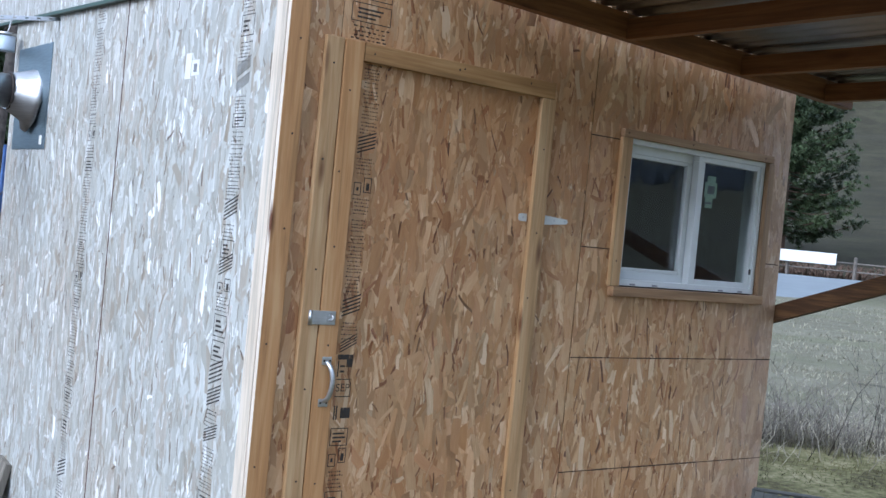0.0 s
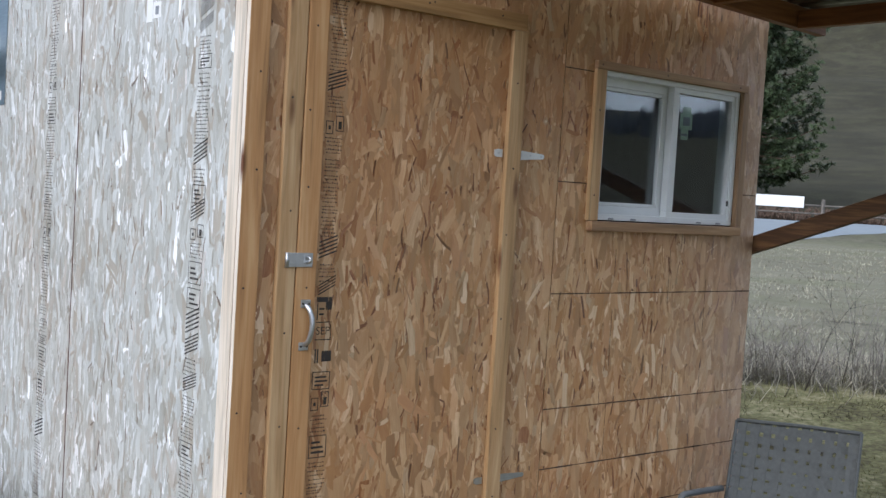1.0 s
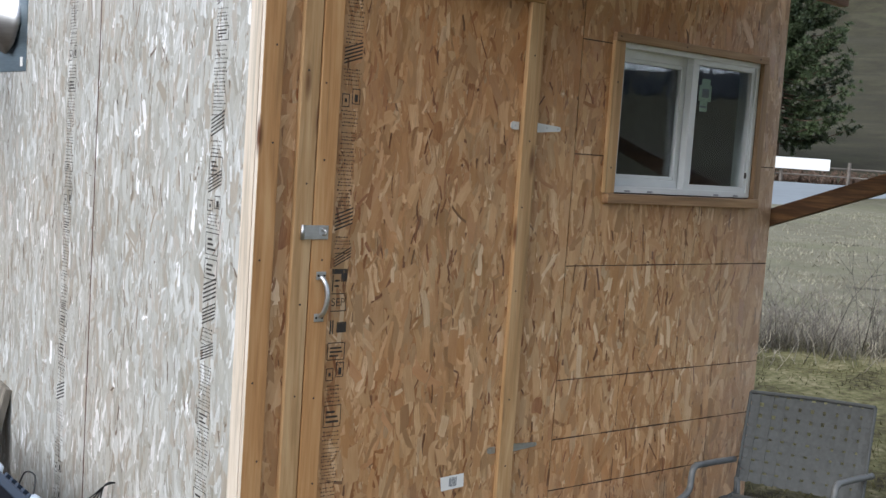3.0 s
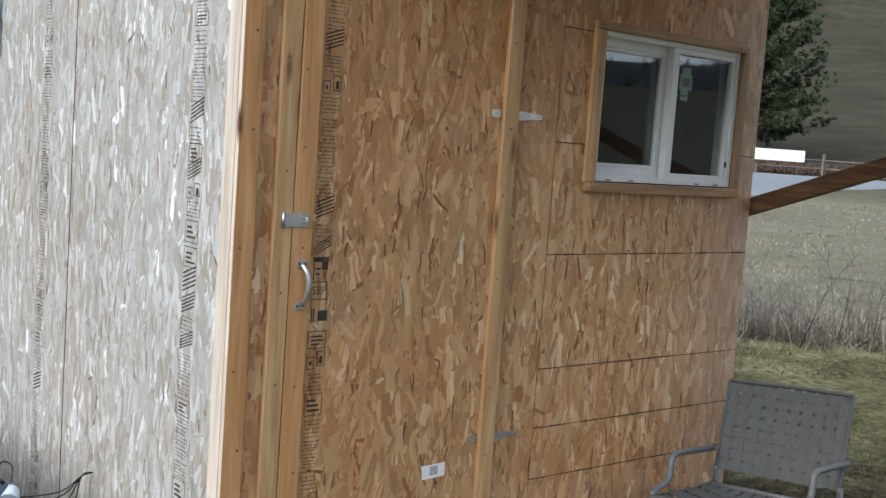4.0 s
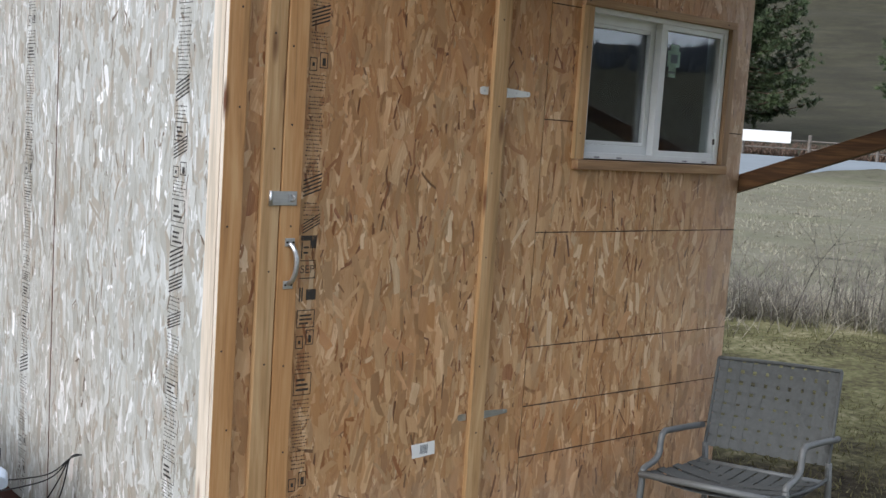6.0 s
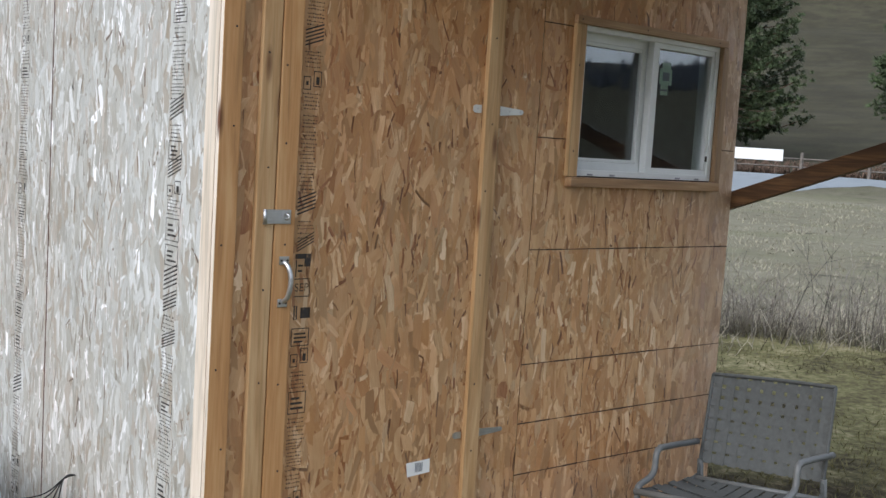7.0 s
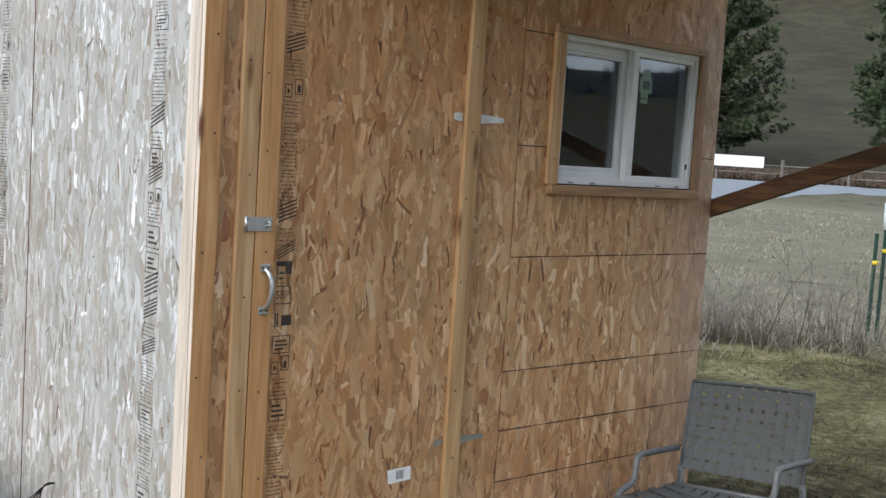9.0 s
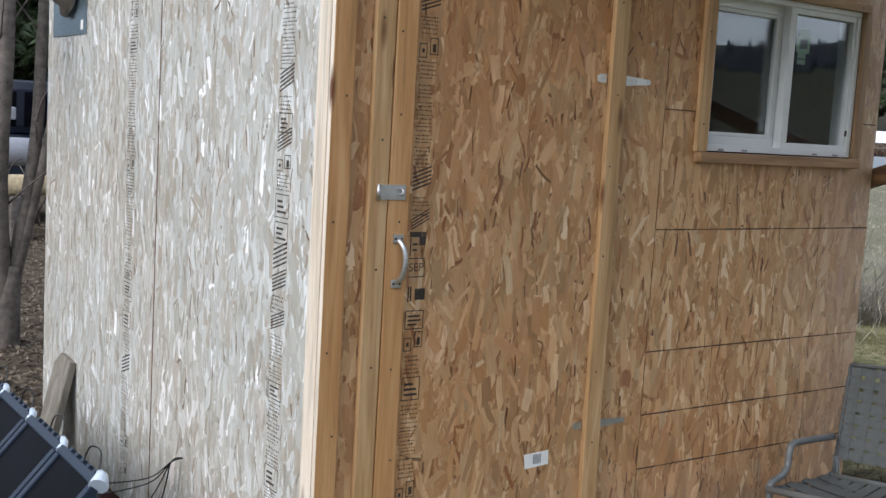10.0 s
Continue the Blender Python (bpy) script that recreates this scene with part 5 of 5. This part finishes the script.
# ---- things along the side wall ----
board = thing("scrap_board", "grey weathered board leaning against the shed side", "board", at=(-0.05, 2.3, 0))
bm = bmesh.new()
mm = Matrix.Translation((-0.115, 2.245, 0.0)) @ Matrix.Rotation(radians(14), 4, "Y") @ Matrix.Rotation(radians(-3), 4, "X")
pts = [(-0.1, 0.0), (0.11, 0.0), (0.11, 0.50), (-0.04, 0.52), (-0.1, 0.47)]
a = [bm.verts.new(mm @ Vector((-0.014, -p, q))) for p, q in pts]
b = [bm.verts.new(mm @ Vector((0.014, -p, q))) for p, q in pts]
bm.faces.new(a)
bm.faces.new(b[::-1])
for i in range(len(pts)):
    bm.faces.new((a[i], a[(i + 1) % 5], b[(i + 1) % 5], b[i]))
part("plank", bm, "grey_board", board)


def solar():
    """Four hinged solar modules, leaning with their faces to the sky."""
    top, bottom = Vector((-0.365, 0, 0.50)), Vector((-0.80, 0, 0.02))
    s = thing("solar_panel", "folding solar panel with dark cells and slate blue frames", "solar panel", at=(-0.6, 1.2, 0))
    d = (bottom - top).normalized()
    n = Vector((-d.z, 0, d.x))
    if n.z < 0:
        n = -n
    L = (bottom - top).length
    for k in range(4):
        y0 = 0.60 + k * 0.385
        y1 = y0 + 0.372
        base = Matrix((( 0, d.x, n.x, top.x), (1, 0, 0, 0), (0, d.z, n.z, top.z), (0, 0, 0, 1)))
        bm = bmesh.new()
        e = 0.03
        for a, b in (((y0, 0, -0.02), (y1, e, 0.012)), ((y0, L - e, -0.02), (y1, L, 0.012)), ((y0, e, -0.02), (y0 + e, L - e, 0.012)), ((y1 - e, e, -0.02), (y1, L - e, 0.012))):
            box(bm, a, b, 0.005, base)
        for j in range(5):
            box(bm, (y0 + 0.05 + j * 0.06, -0.012, -0.012), (y0 + 0.075 + j * 0.06, 0.004, 0.008), 0.002, base)
        f = part("frame", bm, "pv_frame", s)
        part("cell_sheet", box(bmesh.new(), (y0 + e, e, -0.01), (y1 - e, L - e, 0.004), 0, base), "pv", f)
        bm = bmesh.new()
        rod(bm, [base @ Vector((y0 - 0.008, 0.02, -0.004)), base @ Vector((y0 + 0.02, -0.006, -0.004)), base @ Vector((y0 + 0.05, -0.012, -0.004))], 0.018 if k else 0.031, 10, 0.010)
        part("bumper", bm, "bumper", f, "pale blue moulded corner")
        line = arc([base @ Vector((y0 + 0.20, 0.0, -0.01)), base @ Vector((y0 + 0.17, -0.05, 0.02)), base @ Vector((y0 + 0.10, -0.06, 0.015)), base @ Vector((y0 + 0.06, -0.004, -0.01))], 5)
        part("lead", rod(bmesh.new(), line, 0.003, 6), "black", f)
    for y in (0.75, 1.95):
        part("stand", rod(bmesh.new(), [top + Vector((0.0, y, -0.02)), Vector((-0.22, y, 0.0))], 0.012, 8), "pv_frame", s)


solar()
cable = thing("cable", "thin black cables running into the shed side wall", "cable", at=(0, 0.93, 0.4))
for k, (mid, end) in enumerate((((-0.10, 0.95, 0.36), (-0.34, 0.86, 0.40)), ((-0.09, 0.98, 0.33), (-0.33, 1.02, 0.30)), ((-0.04, 0.96, 0.28), (-0.12, 1.0, 0.02)), ((-0.05, 0.99, 0.30), (-0.18, 1.08, 0.02)))):
    part("wire", rod(bmesh.new(), arc([(LX + 0.002, 0.93, 0.421), (-0.02, 0.935, 0.412), mid, end], 6), 0.0026, 6), "black", cable)

# ---- bare tree behind the shed ----
tree = thing("bare_tree", "leafless grey multi-stemmed tree behind the shed", "tree", at=(0.36, 4.87, 0))
for name, pts, r0, r1 in (("trunk", [(0.36, 4.87, -0.05), (0.37, 4.87, 0.3), (0.40, 4.88, 0.52)], 0.10, 0.07),
                          ("limb", [(0.35, 4.87, 0.2), (0.31, 4.87, 1.1), (0.35, 4.87, 2.3), (0.25, 4.9, 4.2), (0.1, 5.0, 6.0)], 0.065, 0.03),
                          ("limb", [(0.40, 4.88, 0.42), (0.46, 4.87, 0.8), (0.54, 4.87, 1.4), (0.575, 4.87, 2.3), (0.7, 4.9, 4.5), (0.8, 5.0, 6.0)], 0.055, 0.02),
                          ("limb", [(0.41, 4.86, 0.45), (0.50, 4.85, 0.85), (0.57, 4.83, 1.2), (0.70, 4.8, 2.0), (0.95, 4.75, 3.6)], 0.045, 0.015)):
    part(name, rod(bmesh.new(), arc(pts, 4), r0, 9, r1), "bark", tree)
bm = bmesh.new()
rng = random.Random(77)
for k in range(46):
    z = rng.uniform(0.7, 4.5)
    x = rng.choice((0.33, 0.54)) + rng.uniform(-0.03, 0.03)
    p = Vector((x, 4.87, z))
    e = p + Vector((rng.uniform(-0.5, 0.5), rng.uniform(-0.4, 0.4), rng.uniform(0.1, 0.5)))
    rod(bm, arc([p, p.lerp(e, 0.5) + Vector((0, 0, 0.06)), e], 3), 0.009, 4, 0.003)
part("twig_spray", bm, "bark", tree)

# ---- far clutter behind the shed ----
truck = thing("pickup_truck", "dark parked pickup truck under the trees", "vehicle", at=(2.6, 13.0, 0))
bm = box(bmesh.new(), (0.9, 12.2, 0.55), (5.4, 13.9, 1.15), 0.08)
part("body", bm, "truck", truck)
bm = box(bmesh.new(), (1.3, 12.3, 1.151), (3.2, 13.8, 1.85), 0.12)
part("cab", bm, "truck", truck)
part("side_window", box(bmesh.new(), (1.5, 12.285, 1.25), (2.2, 12.299, 1.70), 0.004), "pv", truck)
part("side_window", box(bmesh.new(), (2.3, 12.285, 1.25), (3.0, 12.299, 1.70), 0.004), "pv", truck)
part("mirror", box(bmesh.new(), (2.02, 12.12, 1.34), (2.16, 12.27, 1.50), 0.02), "tank", truck)
for x in (1.7, 4.6):
    for y in (12.19, 13.68):
        part("wheel", rod(bmesh.new(), [(x, y, 0.36), (x, y + 0.22, 0.36)], 0.36, 20), "tyre", truck)
tarp = thing("tarp_bundle", "bright blue tarp hung beside the truck", "tarp", at=(2.5, 11.6, 0))
bm = bmesh.new()
for i in range(7):
    rod(bm, [(2.42 + i * 0.035, 11.6 + 0.03 * (i % 2), 0.9), (2.43 + i * 0.035, 11.6, 2.25)], 0.024, 6)
rod(bm, [(2.55, 11.68, -0.05), (2.55, 11.68, 2.25)], 0.04, 8)
part("sheet", bm, "tarp", tarp)
tank = thing("propane_tank", "grey horizontal propane tank on the leaves", "tank", at=(2.4, 11.2, 0))
part("shell", rod(bmesh.new(), [(1.62, 11.2, 0.98), (1.68, 11.2, 0.98), (2.9, 11.2, 0.98)], 0.17, 18), "tank", tank)
for x in (1.75, 2.75):
    part("leg", box(bmesh.new(), (x, 11.1, -0.02), (x + 0.08, 11.3, 0.83), 0.005), "tyre", tank)
logt = thing("log", "pale sawn log lying on the ground", "log", at=(2.2, 10.6, 0))
part("stem", rod(bmesh.new(), [(1.5, 10.6, 0.62), (2.2, 10.6, 0.63), (2.9, 10.5, 0.62)], 0.13, 12, 0.11), "log", logt)
for x in (1.7, 2.6):
    part("block", box(bmesh.new(), (x, 10.4, -0.03), (x + 0.25, 10.8, 0.51), 0.02), "bark", logt)


def t_post(x, y, tall, sleeve):
    p = thing("t_post", "green steel fence post in dry weeds", "post", "steel posts at the meadow edge", at=(x, y, 0))
    z = height(x, y) - 0.1
    bm = box(bmesh.new(), (x - 0.018, y - 0.003, z), (x + 0.018, y + 0.003, z + tall))
    box(bm, (x - 0.003, y + 0.0035, z), (x + 0.003, y + 0.03, z + tall))
    part("stem", bm, "tpost", p)
    part("clip", rod(bmesh.new(), [(x, y, z + tall * 0.74), (x, y, z + tall * 0.74 + 0.04)], 0.03, 8), "yellow", p)
    if sleeve:
        part("sleeve", rod(bmesh.new(), [(x, y + 0.01, z + tall - 0.12), (x, y + 0.01, z + tall + 0.16)], 0.036, 10), "pvc", p, "pale plastic sleeve")


t_post(9.42, 2.86, 1.38, True)
t_post(9.20, 2.84, 1.22, False)
